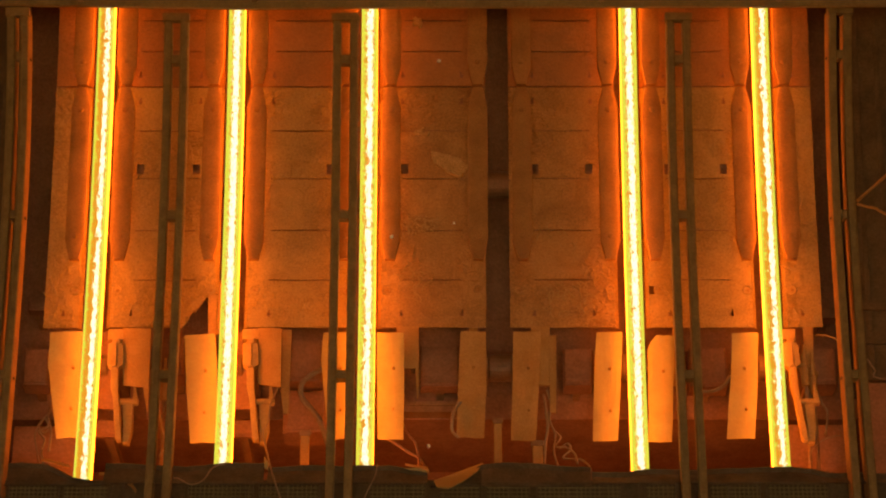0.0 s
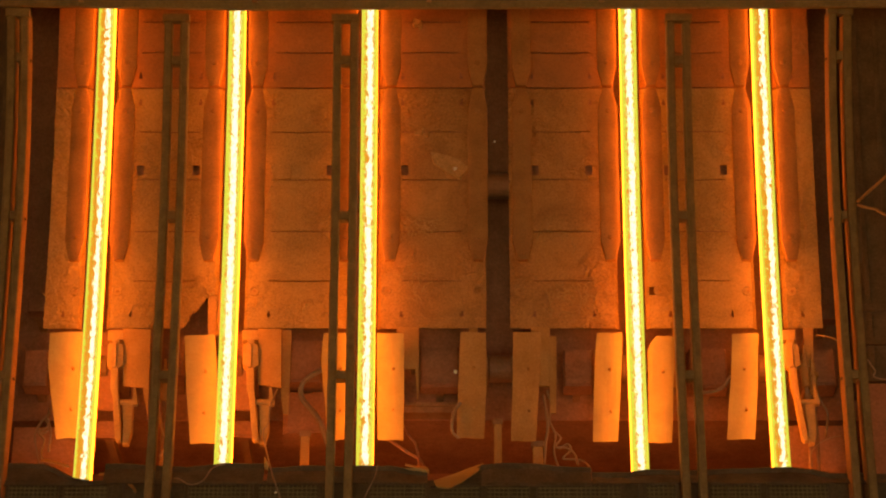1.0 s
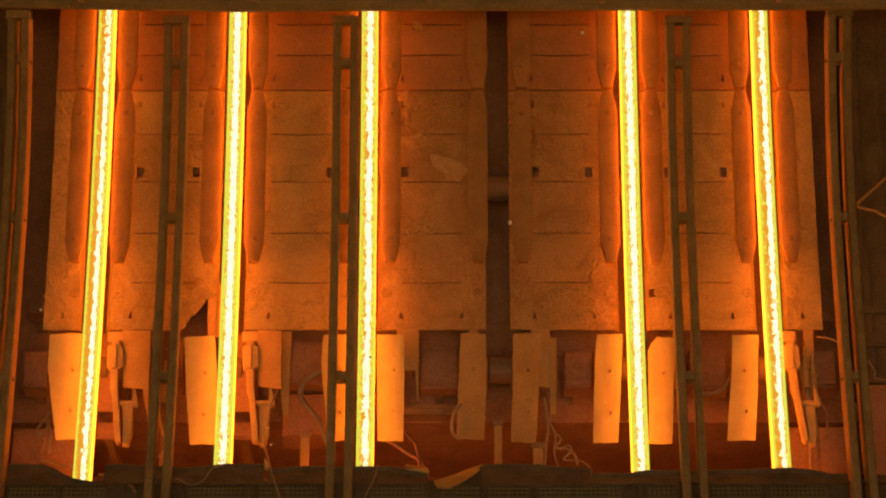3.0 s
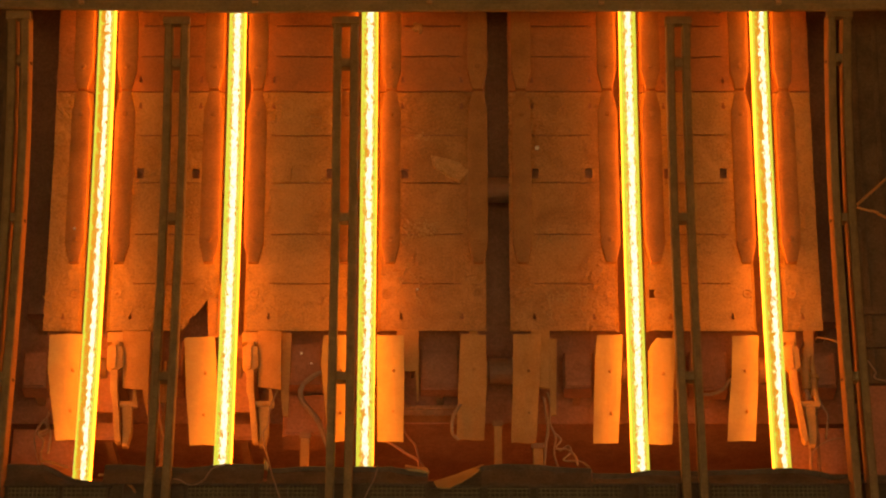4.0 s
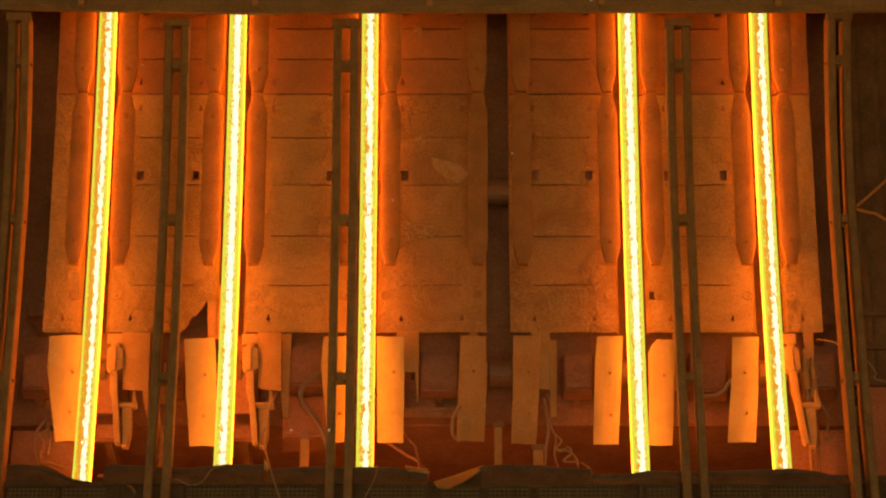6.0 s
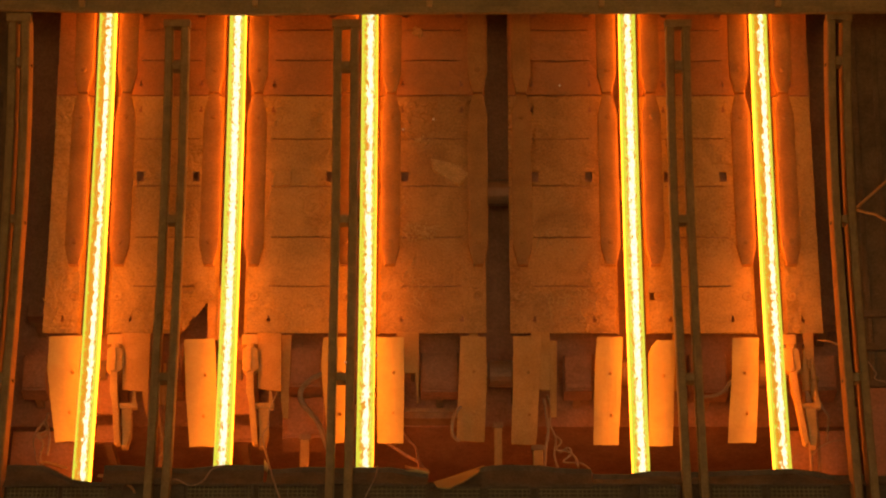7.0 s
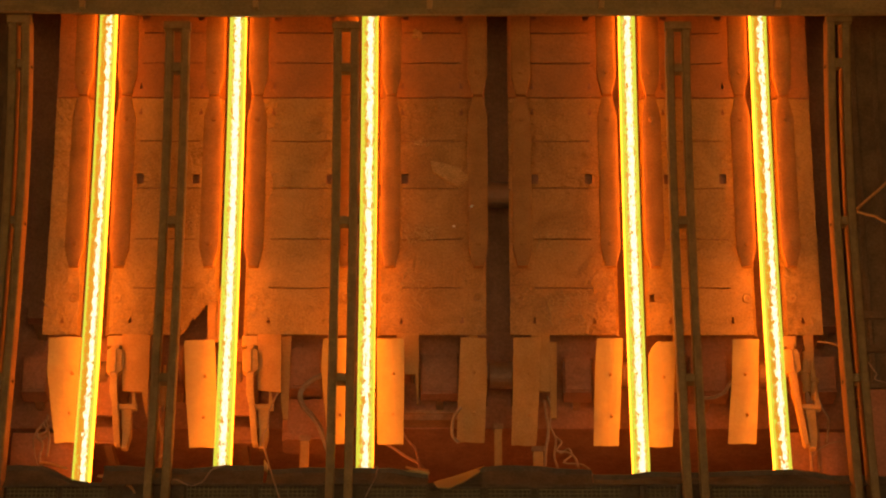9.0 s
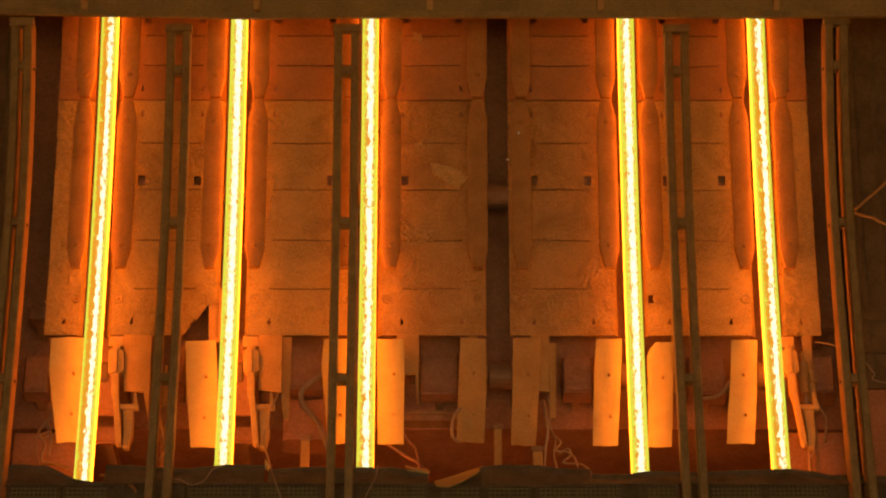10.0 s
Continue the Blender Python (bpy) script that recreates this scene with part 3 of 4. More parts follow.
def loose_flap(points, label):
    """A torn flap of sheet: points (x, s, h) of its outline, bent along its length."""
    th = thing("torn_flap", points[0][0], points[0][1], points[0][2], label, "sheet flap")
    bm = bmesh.new()
    up = [bm.verts.new(p) for p in points]
    dn = [bm.verts.new((x, s - 0.006, h - 0.01)) for x, s, h in points]
    n = len(points)
    mid, mid2 = bm.verts.new(sum((v.co for v in up), Vector()) / n + Vector((0, 0.005, 0.02))), bm.verts.new(sum((v.co for v in dn), Vector()) / n)
    for i in range(n):
        j = (i + 1) % n
        bm.faces.new((up[i], up[j], mid))
        bm.faces.new((dn[j], dn[i], mid2))
        bm.faces.new((up[j], up[i], dn[i], dn[j]))
    part("panel", bm, M_SHROUD, th)
    return th


loose_flap([(-0.066, -2.121, 0.34), (0.073, -2.007, 0.2), (0.206, -1.908, 0.1), (0.321, -1.838, 0.04), (0.273, -2.015, 0.3), (0.158, -2.197, 0.5), (0.050, -2.304, 0.6), (-0.040, -2.246, 0.5)], "orange-lit torn flap of sheet standing up from the apron")
def curled_strip(line, width, label):
    """A narrow curled strip of sheet along line (x, s, h), sloping back from its front edge."""
    th = thing("torn_flap", *line[0], label, "sheet flap")
    bm = bmesh.new()
    loops = []
    for x, s, h in (tuple(p) for p in curve_points(line, 4)):
        loops.append([bm.verts.new((x, s + a * width, h + b * width)) for a, b in ((0.0, 0.0), (0.42, -0.45), (0.80, -1.0), (0.72, -1.05), (0.32, -0.52), (-0.08, -0.04))])
    for p, q in zip(loops, loops[1:]):
        for i in range(6):
            bm.faces.new((p[i], p[(i + 1) % 6], q[(i + 1) % 6], q[i]))
    bm.faces.new(loops[0])
    bm.faces.new(loops[-1])
    part("panel", bm, M_GUIDE, th)


curled_strip([(-2.665, -2.010, 0.2), (-2.550, -2.030, 0.22), (-2.469, -2.078, 0.25), (-2.390, -2.155, 0.3), (-2.350, -2.225, 0.34)], 0.06, "curled strip of torn sheet hanging over the apron")
curled_strip([(-3.12, -1.893, 0.2), (-3.06, -1.897, 0.2), (-2.96, -1.930, 0.205), (-2.90, -1.952, 0.21)], 0.055, "orange-lit curled lip on the apron edge")
curled_strip([(-0.29, -1.930, 0.2), (-0.22, -1.945, 0.2), (-0.16, -1.953, 0.2), (-0.11, -1.960, 0.2)], 0.05, "orange-lit curled lip on the apron edge")
loose_flap([(-1.382, -1.862, 0.22), (-1.344, -1.930, 0.23), (-1.351, -1.988, 0.25), (-1.378, -1.959, 0.24)], "small bent corner of torn sheet on the apron")
loose_flap([(-0.312, -1.954, 0.2), (-0.102, -1.964, 0.2), (-0.106, -2.002, 0.24), (-0.198, -1.978, 0.23)], "lit curled sheet edge on the apron")


def mesh_guard(x0, x1):
    th = thing("mesh_guard", (x0 + x1) / 2, -2.7, 0.28, "dull wire mesh guard panel below the apron", "mesh guard", "mesh guards")
    s1, s0 = -2.127, -2.7
    bm = bmesh.new()
    for a, b, c, d in ((x0, x0 + 0.014, s0, s1), (x1 - 0.014, x1, s0, s1), (x0, x1, s1 - 0.008, s1 + 0.008), (x0, x1, s0, s0 + 0.025)):
        bar(bm, a, b, c, d, 0.268, 0.295)
    part("frame", bm, M_DARK, th)
    bm = bmesh.new()
    n = int((x1 - x0) / 0.033)
    for k in range(1, n):
        x = x0 + (x1 - x0) * k / n
        bar(bm, x - 0.0026, x + 0.0026, s0, s1, 0.278, 0.284, step=2)
    k = 0
    while s1 - 0.035 * (k + 1) > s0:
        k += 1
        s = s1 - 0.035 * k
        bar(bm, x0, x1, s - 0.0026, s + 0.0026, 0.284, 0.29, step=2)
    part("wire_mesh", bm, M_WIRE, th)
    return th


for x0, x1 in ((-3.341, -2.943), (-2.917, -2.562), (-1.964, -1.452), (-1.422, -0.941), (-0.569, -0.118), (-0.031, 0.298),
               (0.333, 0.679), (0.722, 1.381), (1.554, 1.806), (2.048, 2.455), (2.490, 2.975)):
    mesh_guard(x0, x1)
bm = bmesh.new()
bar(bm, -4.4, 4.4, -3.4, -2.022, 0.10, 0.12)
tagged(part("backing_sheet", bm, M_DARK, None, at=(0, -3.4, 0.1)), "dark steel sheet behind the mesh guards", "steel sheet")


# ---------------------------------------------------------------- shroud plates beside the strands below the shields
def shroud(top, kink, foot, notch=0.0, side=-1, slope=0.35):
    """A bent plate: top, kink and foot are (left x, right x, s) of its three edges; it leans towards its strand on the far side of side."""
    x0, x1, s0, s1 = foot[0], top[1], foot[2], top[2]
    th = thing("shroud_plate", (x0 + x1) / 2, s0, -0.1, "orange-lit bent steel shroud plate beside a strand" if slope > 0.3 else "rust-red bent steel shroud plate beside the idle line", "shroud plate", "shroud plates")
    bm = bmesh.new()
    rows = 12
    cols = 6
    seed = x0 * 7.7

    def place(i, j, off):
        u, v = i / cols, j / rows
        lo, hi, w = (foot, kink, v / 0.6) if v < 0.6 else (kink, top, (v - 0.6) / 0.4)
        xl, xr, s = (a + (b - a) * w for a, b in zip(lo, hi))
        x = xl + (xr - xl) * u + 0.005 * noise.noise(Vector((u + seed, v * 3, 0)))
        if notch and v > 0.8:                            # rounded upper corner
            x += notch * ((v - 0.8) / 0.2) ** 2 * (1 - u)
        s += 0.008 * noise.noise(Vector((u * 2 + seed, v * 2, 4))) * (1 if j in (0, rows) else 0)
        lift = slope * (xr - x if side < 0 else x - xl) - 0.02 + 0.10 * max(0.0, s - kink[2]) - 0.06 * max(0.0, kink[2] - s)
        lift += 0.012 * noise.noise(Vector((seed, v * 4, u * 2)))
        return x, s - 0.5 * lift, -0.1 + lift - off

    grids = [[[bm.verts.new(place(i, j, off)) for j in range(rows + 1)] for i in range(cols + 1)] for off in (0, 0.012)]
    for i in range(cols):
        for j in range(rows):
            f = grids[0]
            bm.faces.new((f[i][j], f[i + 1][j], f[i + 1][j + 1], f[i][j + 1]))
            f = grids[1]
            bm.faces.new((f[i][j], f[i][j + 1], f[i + 1][j + 1], f[i + 1][j]))
    f, g = grids
    for j in range(rows):
        for i in (0, cols):
            bm.faces.new((f[i][j], f[i][j + 1], g[i][j + 1], g[i][j]))
    for i in range(cols):
        for j in (0, rows):
            bm.faces.new((f[i][j], g[i][j], g[i + 1][j], f[i + 1][j]))
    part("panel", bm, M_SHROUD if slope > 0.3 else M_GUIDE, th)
    for k in (0.35, 0.72):
        bm = bmesh.new()
        low = -0.014 if slope < 0.3 else 0.0
        disc(bm, (x0 + x1) / 2 + 0.02, s0 + (s1 - s0) * (1 - k), -0.16 - low, -0.062 - 0.03 * (k > 0.5) - low, 0.012, 8, 0.003)
        part("bolt", bm, M_GUIDE, th)
    bm = bmesh.new()
    bar(bm, (x0 + x1) / 2 - 0.02, (x0 + x1) / 2 + 0.02, max(kink[2] - 0.1, S_LEDGE + 0.05), s1 - 0.08, -0.86, -0.125)
    part("rib", bm, M_FRAME, th)
    return th


SHROUDS = (((-3.156, -2.910, -0.650), (-3.163, -2.918, -0.945), (-3.065, -2.899, -1.570), 0, -1, 0.35),
           ((-2.078, -1.840, -0.675), (-2.060, -1.820, -0.960), (-2.002, -1.793, -1.612), 0, -1, 0.35),
           ((-0.960, -0.759, -0.660), (-0.973, -0.755, -0.886), (-0.909, -0.743, -1.584), 0, -1, 0.35),
           ((-0.531, -0.312, -0.660), (-0.527, -0.305, -0.960), (-0.515, -0.310, -1.584), 0, 1, 0.35),
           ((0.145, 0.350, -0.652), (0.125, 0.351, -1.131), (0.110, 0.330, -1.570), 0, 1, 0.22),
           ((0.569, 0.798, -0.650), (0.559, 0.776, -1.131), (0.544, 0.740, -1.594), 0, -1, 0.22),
           ((1.241, 1.455, -0.657), (1.219, 1.442, -0.935), (1.192, 1.397, -1.598), 0, -1, 0.35),
           ((1.650, 1.860, -0.684), (1.653, 1.857, -0.984), (1.639, 1.817, -1.608), 0.075, 1, 0.35),
           ((2.331, 2.555, -0.664), (2.313, 2.540, -0.935), (2.253, 2.489, -1.579), 0, -1, 0.35))
for top, kink, foot, notch, side, slope in SHROUDS:
    shroud(top, kink, foot, notch, side, slope)


# ---------------------------------------------------------------- lever units beside the strands
def lever_unit(x, label):
    """x: middle of the head block. Head with a rim, two arms, a pin and its clip."""
    th = thing("lever_unit", x, -1.6, -0.2, label, "lever unit", "lever units")

    def shape(name, outline, h0, h1, chamfer=0.01, parent=th):
        bm = bmesh.new()
        prism(bm, [(x + u, s) for u, s in outline], h0, h1, chamfer=chamfer)
        return part(name, bm, M_LEVER, parent)

    head = shape("head_block", [(-0.062, -0.949), (-0.066, -0.765), (-0.031, -0.748), (0.006, -0.75), (0.014, -0.96), (-0.027, -0.974)], -0.16, -0.085, 0.012)
    shape("neck", [(-0.033, -0.76), (-0.033, -0.713), (0.026, -0.708), (0.03, -0.76)], -0.16, -0.10, 0.008, head)
    shape("rim", [(0.004, -0.755), (0.043, -0.753), (0.058, -0.782), (0.067, -0.94), (0.028, -0.969), (0.012, -0.96)], -0.16, -0.10, 0.008, head)
    shape("bracket", [(-0.08, -0.70), (0.05, -0.70), (0.05, -0.61), (-0.08, -0.61)], -0.24, -0.16, 0.006)
    shape("arm", [(-0.031, -0.96), (-0.026, -1.136), (-0.003, -1.219), (0.036, -1.575), (0.055, -1.597), (0.085, -1.589), (0.06, -1.30), (0.038, -1.15), (0.028, -0.96)], -0.15, -0.09, 0.012)
    shape("rear_arm", [(0.076, -1.263), (0.157, -1.263), (0.166, -1.492), (0.141, -1.603), (0.092, -1.603), (0.09, -1.5)], -0.19, -0.12, 0.012)
    shape("clip", [(0.158, -1.277), (0.158, -1.121), (0.175, -1.121), (0.199, -1.26), (0.199, -1.277)], -0.15, -0.10, 0.006)
    bm = bmesh.new()
    tube(bm, [(x + 0.02, -1.25, -0.125), (x + 0.2, -1.25, -0.125)], 0.024, 10)
    part("pin", bm, M_LEVER, th)
    bm = bmesh.new()
    bar(bm, x - 0.03, x + 0.03, -0.93, -0.8, -0.86, -0.155)
    part("mount", bm, M_FRAME, th)
    return th


lever = lever_unit(-2.635, "orange-lit lever unit with head block and hanging arms")
lever_x = -2.635
for x in (-1.545, 2.814):
    copy_thing(lever, Matrix.Translation(lever.location + Vector((x - lever_x, 0, 0))))


# ---------------------------------------------------------------- machine bodies behind, in the gap below the shields
def block(name, x0, x1, s0, s1, h0, h1, mat, label, category, group="", bevel=0.012):
    th = thing(name, (x0 + x1) / 2, s0, h0, label, category, group)
    bm = bmesh.new()
    bar(bm, x0, x1, s0, s1, h0, h1, bevel=bevel)
    part("body", bm, mat, th)
    bm = bmesh.new()
    bar(bm, x0 + 0.02, x1 - 0.02, s0 + 0.02, s0 + 0.05, h1 - 0.002, h1 + 0.014, bevel=0.003)
    part("lower_lip", bm, mat, th)
    bm = bmesh.new()
    bar(bm, (x0 + x1) / 2 - 0.03, (x0 + x1) / 2 + 0.03, s0 + 0.03, s1 - 0.03, -0.86 if s1 > S_LEDGE else H_PIT - 0.01, h0 + 0.001)
    part("mount", bm, M_FRAME, th)
    return th


bodies = "dim brown steel drive housing behind the strands"
for (x0, s0), (x1, s1), h in (((-0.177, -0.990), (0.132, -0.650), -0.45), ((0.990, -1.0), (1.222, -0.695), -0.4), ((2.015, -1.015), (2.320, -0.682), -0.4),
                              ((-3.428, -0.996), (-3.223, -0.693), -0.4), ((-2.233, -0.927), (-2.117, -0.609), -0.35), ((-1.253, -0.966), (-0.987, -0.614), -0.4), ((2.982, -1.015), (3.200, -0.712), -0.35)):
    block("drive_housing", x0, x1, s0, s1, -0.6, h, M_CASING, bodies, "drive housing", "drive housings")
block("gearbox", -1.30, -0.93, -1.36, -1.02, -0.8, -0.5, M_CASING, "brown dusty gearbox body behind a strand", "gearbox", bevel=0.04)
for a, b, c, d, h in ((-1.133, -1.062, -1.770, -1.509, -0.2), (0.410, 0.473, -1.770, -1.407, -0.2), (0.719, 0.800, -1.770, -1.577, -0.25)):
    th = thing("stub_post", (a + b) / 2, c, h, "short brown steel post rising behind the apron", "post", "stub posts")
    bm = bmesh.new()
    bar(bm, a, b, c - 1.0, d, h - 0.06, h, bevel=0.008)
    part("shaft", bm, M_GUIDE, th)
    bm = bmesh.new()
    bar(bm, a - 0.012, b + 0.012, d, d + 0.045, h - 0.07, h + 0.01, bevel=0.008)
    part("cap", bm, M_FRAME, th)
def valve(x, s, h, label):
    """A small stacked fitting: bodies, a collar, a spindle and a side pipe."""
    th = thing("valve", x, s, h, label, "valve", "valves")
    for name, a, b, r in (("body", 0.0, 0.16, 0.034), ("collar", 0.16, 0.19, 0.046), ("bonnet", 0.19, 0.27, 0.026), ("spindle", 0.27, 0.36, 0.011)):
        bm = bmesh.new()
        tube(bm, [(x, s + a, h), (x, s + b, h)], r, 12)
        part(name, bm, M_GUIDE, th)
    bm = bmesh.new()
    tube(bm, [(x, s + 0.06, h), (x + 0.02, s + 0.05, h - 0.15), (x + 0.02, s + 0.05, -0.86)], 0.018, 8)
    part("branch_pipe", bm, M_FRAME, th)
    bm = bmesh.new()
    tube(bm, [(x, s, h), (x + 0.005, s - 0.3, h - 0.02), (x, s - 0.9, h - 0.05)], 0.016, 8)
    part("riser_pipe", bm, M_FRAME, th)
    return th


valve(2.925, -1.091, -0.2, "dusty lit valve fitting beside a lever unit")
valve(2.993, -1.143, -0.25, "dusty lit valve fitting beside a lever unit")
valve(-2.253, -1.170, -0.3, "small dusty fitting behind a rail frame")
for x, s0, s1 in ((-1.268, -1.295, -0.580), (2.979, -1.049, -0.560), (0.252, -0.629, -0.541)):
    th = thing("hanger_strip", x, s0, -0.25, "brown lit steel hanger strip below a heat shield", "steel strip", "hanger strips")
    bm = bmesh.new()
    prism(bm, [(x - 0.012, s0), (x + 0.03, s0 - 0.01), (x + 0.036, s1), (x - 0.04, s1), (x - 0.034, s0 + 0.2 * (s1 - s0))], -0.27, -0.25)
    part("strip", bm, M_GUIDE, th)
    bm = bmesh.new()
    bar(bm, x - 0.01, x + 0.02, s1 - 0.06, s1 - 0.01, -0.86, -0.27)
    part("bracket", bm, M_FRAME, th)
# side panels low at both ends and the strips of rear plate
for x0, x1, s0, s1, h in ((-3.473, -2.944, -2.6, -1.33, -0.45), (2.72, 3.262, -2.6, -1.30, -0.5), (3.40, 4.40, -2.6, -1.06, -0.2),
                          (-1.72, -1.50, -1.43, -1.29, -0.42), (-2.80, -2.62, -1.43, -1.29, -0.42)):
    block("steel_screen", x0, x1, s0, s1, h - 0.05, h, M_CASING, "dim orange-lit steel screen behind the apron", "steel screen", "low screens", bevel=0.006)
for pts, lean in ((((-2.565, -1.082), (-2.397, -1.086), (-2.375, -1.2), (-2.343, -1.321), (-2.346, -1.1), (-2.350, -0.856), (-2.354, -0.586), (-2.593, -0.586)), 0.4),
                  (((-1.481, -1.072), (-1.290, -1.086), (-1.299, -0.586), (-1.496, -0.586)), 0.4),
                  (((-0.370, -0.930), (-0.219, -0.944), (-0.205, -1.199), (-0.194, -1.199), (-0.192, -0.944), (-0.194, -0.580), (-0.373, -0.580)), 0.0),
                  (((0.711, -1.076), (0.861, -1.091), (0.870, -0.580), (0.719, -0.580)), 0.0),
                  (((0.861, -1.320), (0.910, -1.320), (0.924, -0.659), (0.869, -0.659)), 0.0),
                  (((-1.916, -0.66), (-1.811, -0.66), (-1.801, -0.19), (-1.936, -0.19)), -0.3),
                  (((1.848, -1.091), (1.907, -1.091), (1.927, -0.601), (1.867, -0.601)), 0.0),
                  (((-2.83, -1.30), (-2.619, -1.307), (-2.640, -0.638), (-2.846, -0.638)), -1.0),
                  (((-1.737, -1.30), (-1.53, -1.307), (-1.545, -0.638), (-1.755, -0.638)), -1.0)):
    th = thing("rear_plate", pts[0][0], pts[0][1], -0.2, "orange-lit narrow steel plate hanging behind a shroud", "steel plate", "rear plates")
    bm = bmesh.new()
    prism(bm, list(pts), -0.20, -0.18)
    for v in bm.verts:                                   # its far edge is bent towards the strand
        rise = 0.04 + lean * (v.co.x - pts[-1][0]) if lean > 0 else -0.12 if lean < 0 else 0.0
        v.co.z += rise
        v.co.y -= 0.5 * rise
    part("panel", bm, M_CASING if lean < -0.5 else M_GUIDE, th)
    bm = bmesh.new()
    mx, ms = sum(p[0] for p in pts) / len(pts), max(p[1] for p in pts)
    bar(bm, mx - 0.012, mx + 0.012, ms - 0.15, ms - 0.03, -0.86, -0.17 if lean > 0 else -0.31 if lean < 0 else -0.19)
    part("bracket", bm, M_FRAME, th)


# ---------------------------------------------------------------- hoses and cables
def hose(ctrl, r, label, mat=None, name="hose"):
    bm = bmesh.new()
    tube(bm, curve_points(ctrl), r, 8)
    th = part(name, bm, mat or M_HOSE, None, at=tuple(ctrl[0]), smooth=True)
    return tagged(th, label, name)


hose([(-0.52, -1.45, -0.35), (-0.422, -1.507, -0.3), (-0.285, -1.603, -0.3), (-0.186, -1.685, -0.25), (-0.13, -1.80, -0.2), (-0.12, -1.95, 0.0)], 0.014, "dusty hose slanting down into the pit", M_CASING)
hose([(-0.356, -1.20, -0.45), (-0.31, -1.36, -0.4), (-0.26, -1.46, -0.35), (-0.218, -1.531, -0.3), (-0.19, -1.68, -0.25), (-0.18, -1.9, 0.0)], 0.011, "dusty hose slanting down into the pit", M_CASING)
hose([(2.90, -0.88, -0.3), (2.912, -0.98, -0.25), (2.94, -1.09, -0.25), (2.965, -1.19, -0.25), (2.96, -1.32, -0.3), (2.98, -1.5, -0.4)], 0.015, "dusty lit hose hanging beside a lever unit")
hose([(3.02, -1.0, -0.34), (3.03, -1.12, -0.28), (3.06, -1.2, -0.28), (3.10, -1.28, -0.3), (3.09, -1.42, -0.42)], 0.010, "thin dusty hose below a drive housing")
hose([(-3.191, -1.190, -0.42), (-3.175, -1.28, -0.3), (-3.225, -1.36, -0.28), (-3.245, -1.41, -0.28), (-3.20, -1.455, -0.28), (-3.16, -1.40, -0.28), (-3.185, -1.30, -0.28), (-3.14, -1.45, -0.28), (-3.15, -1.6, -0.3)], 0.011, "looped dusty cable hanging at the side", name="cable")
hose([(0.84, -1.12, -0.2), (0.87, -1.25, -0.2), (0.855, -1.38, -0.18), (0.90, -1.5, -0.2), (0.885, -1.64, -0.2), (0.91, -1.80, -0.1), (0.92, -1.95, 0.1)], 0.009, "dusty hose hanging straight down")
hose([(0.93, -1.60, -0.25), (1.0, -1.57, -0.22), (1.02, -1.63, -0.2), (0.96, -1.70, -0.2), (1.09, -1.72, -0.18), (1.15, -1.80, -0.1), (1.16, -1.93, 0.08)], 0.009, "thin tangled cable below the housings", name="cable")
hose([(-0.925, -0.941, -0.15), (-1.053, -0.984, -0.2), (-1.140, -1.060, -0.25), (-1.129, -1.167, -0.25), (-1.041, -1.296, -0.2), (-0.980, -1.393, -0.2), (-0.916, -1.555, -0.28)], 0.022, "thick dusty hose looping behind a shroud plate")
hose([(0.143, -1.256, -0.12), (0.093, -1.339, -0.1), (0.075, -1.436, -0.1), (0.079, -1.514, -0.1), (0.129, -1.562, -0.12)], 0.014, "bent pipe beside a shroud plate", name="pipe")
hose([(2.073, -1.140, -0.2), (2.173, -1.130, -0.2), (2.257, -1.091, -0.2), (2.315, -1.023, -0.14)], 0.016, "dusty hose bending between housings")
hose([(0.813, -1.161, -0.2), (0.825, -1.283, -0.15), (0.839, -1.453, -0.15), (0.819, -1.598, -0.15), (0.807, -1.753, -0.2)], 0.012, "dusty hose hanging straight down")
hose([(0.904, -1.499, -0.15), (0.938, -1.572, -0.1), (0.896, -1.640, -0.1), (0.985, -1.654, -0.1), (1.047, -1.707, -0.1), (1.061, -1.838, 0.0)], 0.009, "thin tangled cable below the housings", name="cable")
hose([(-3.189, -1.353, -0.25), (-3.157, -1.426, -0.2), (-3.215, -1.494, -0.15), (-3.165, -1.562, -0.15), (-3.183, -1.669, -0.15), (-3.112, -1.884, 0.15)], 0.01, "looped chain-like cable hanging at the side", name="cable")
hose([(-3.241, -1.387, -0.25), (-3.249, -1.514, -0.18), (-3.232, -1.620, -0.2), (-3.138, -1.894, 0.12)], 0.006, "thin cable hanging at the side", name="cable")
hose([(-1.316, -1.134, -0.1), (-1.375, -1.290, -0.1), (-1.388, -1.436, -0.1), (-1.420, -1.548, -0.05), (-1.363, -1.816, 0.1), (-1.298, -2.093, 0.32), (-1.228, -2.310, 0.36)], 0.007, "thin cable hanging over the apron", name="cable")
hose([(-1.678, -1.910, 0.2), (-1.780, -1.969, 0.24), (-1.836, -2.102, 0.31), (-1.929, -2.151, 0.33), (-2.027, -2.093, 0.31), (-2.072, -2.082, 0.3)], 0.006, "thin slack cable lying on the apron", name="cable")
hose([(-0.504, -1.920, 0.21), (-0.519, -2.045, 0.26), (-0.568, -2.189, 0.32), (-0.609, -2.310, 0.35)], 0.005, "thin cable hanging over the mesh", name="cable")
hose([(3.181, -1.499, -0.22), (3.080, -1.528, -0.2), (2.981, -1.586, -0.2), (2.926, -1.664, -0.2), (2.869, -1.858, 0.1)], 0.005, "thin cable across the side panel", name="cable")
hose([(3.036, -0.643, -0.2), (3.133, -0.702, -0.1), (3.177, -0.891, 0.22)], 0.006, "thin cable beside the rail", name="cable")
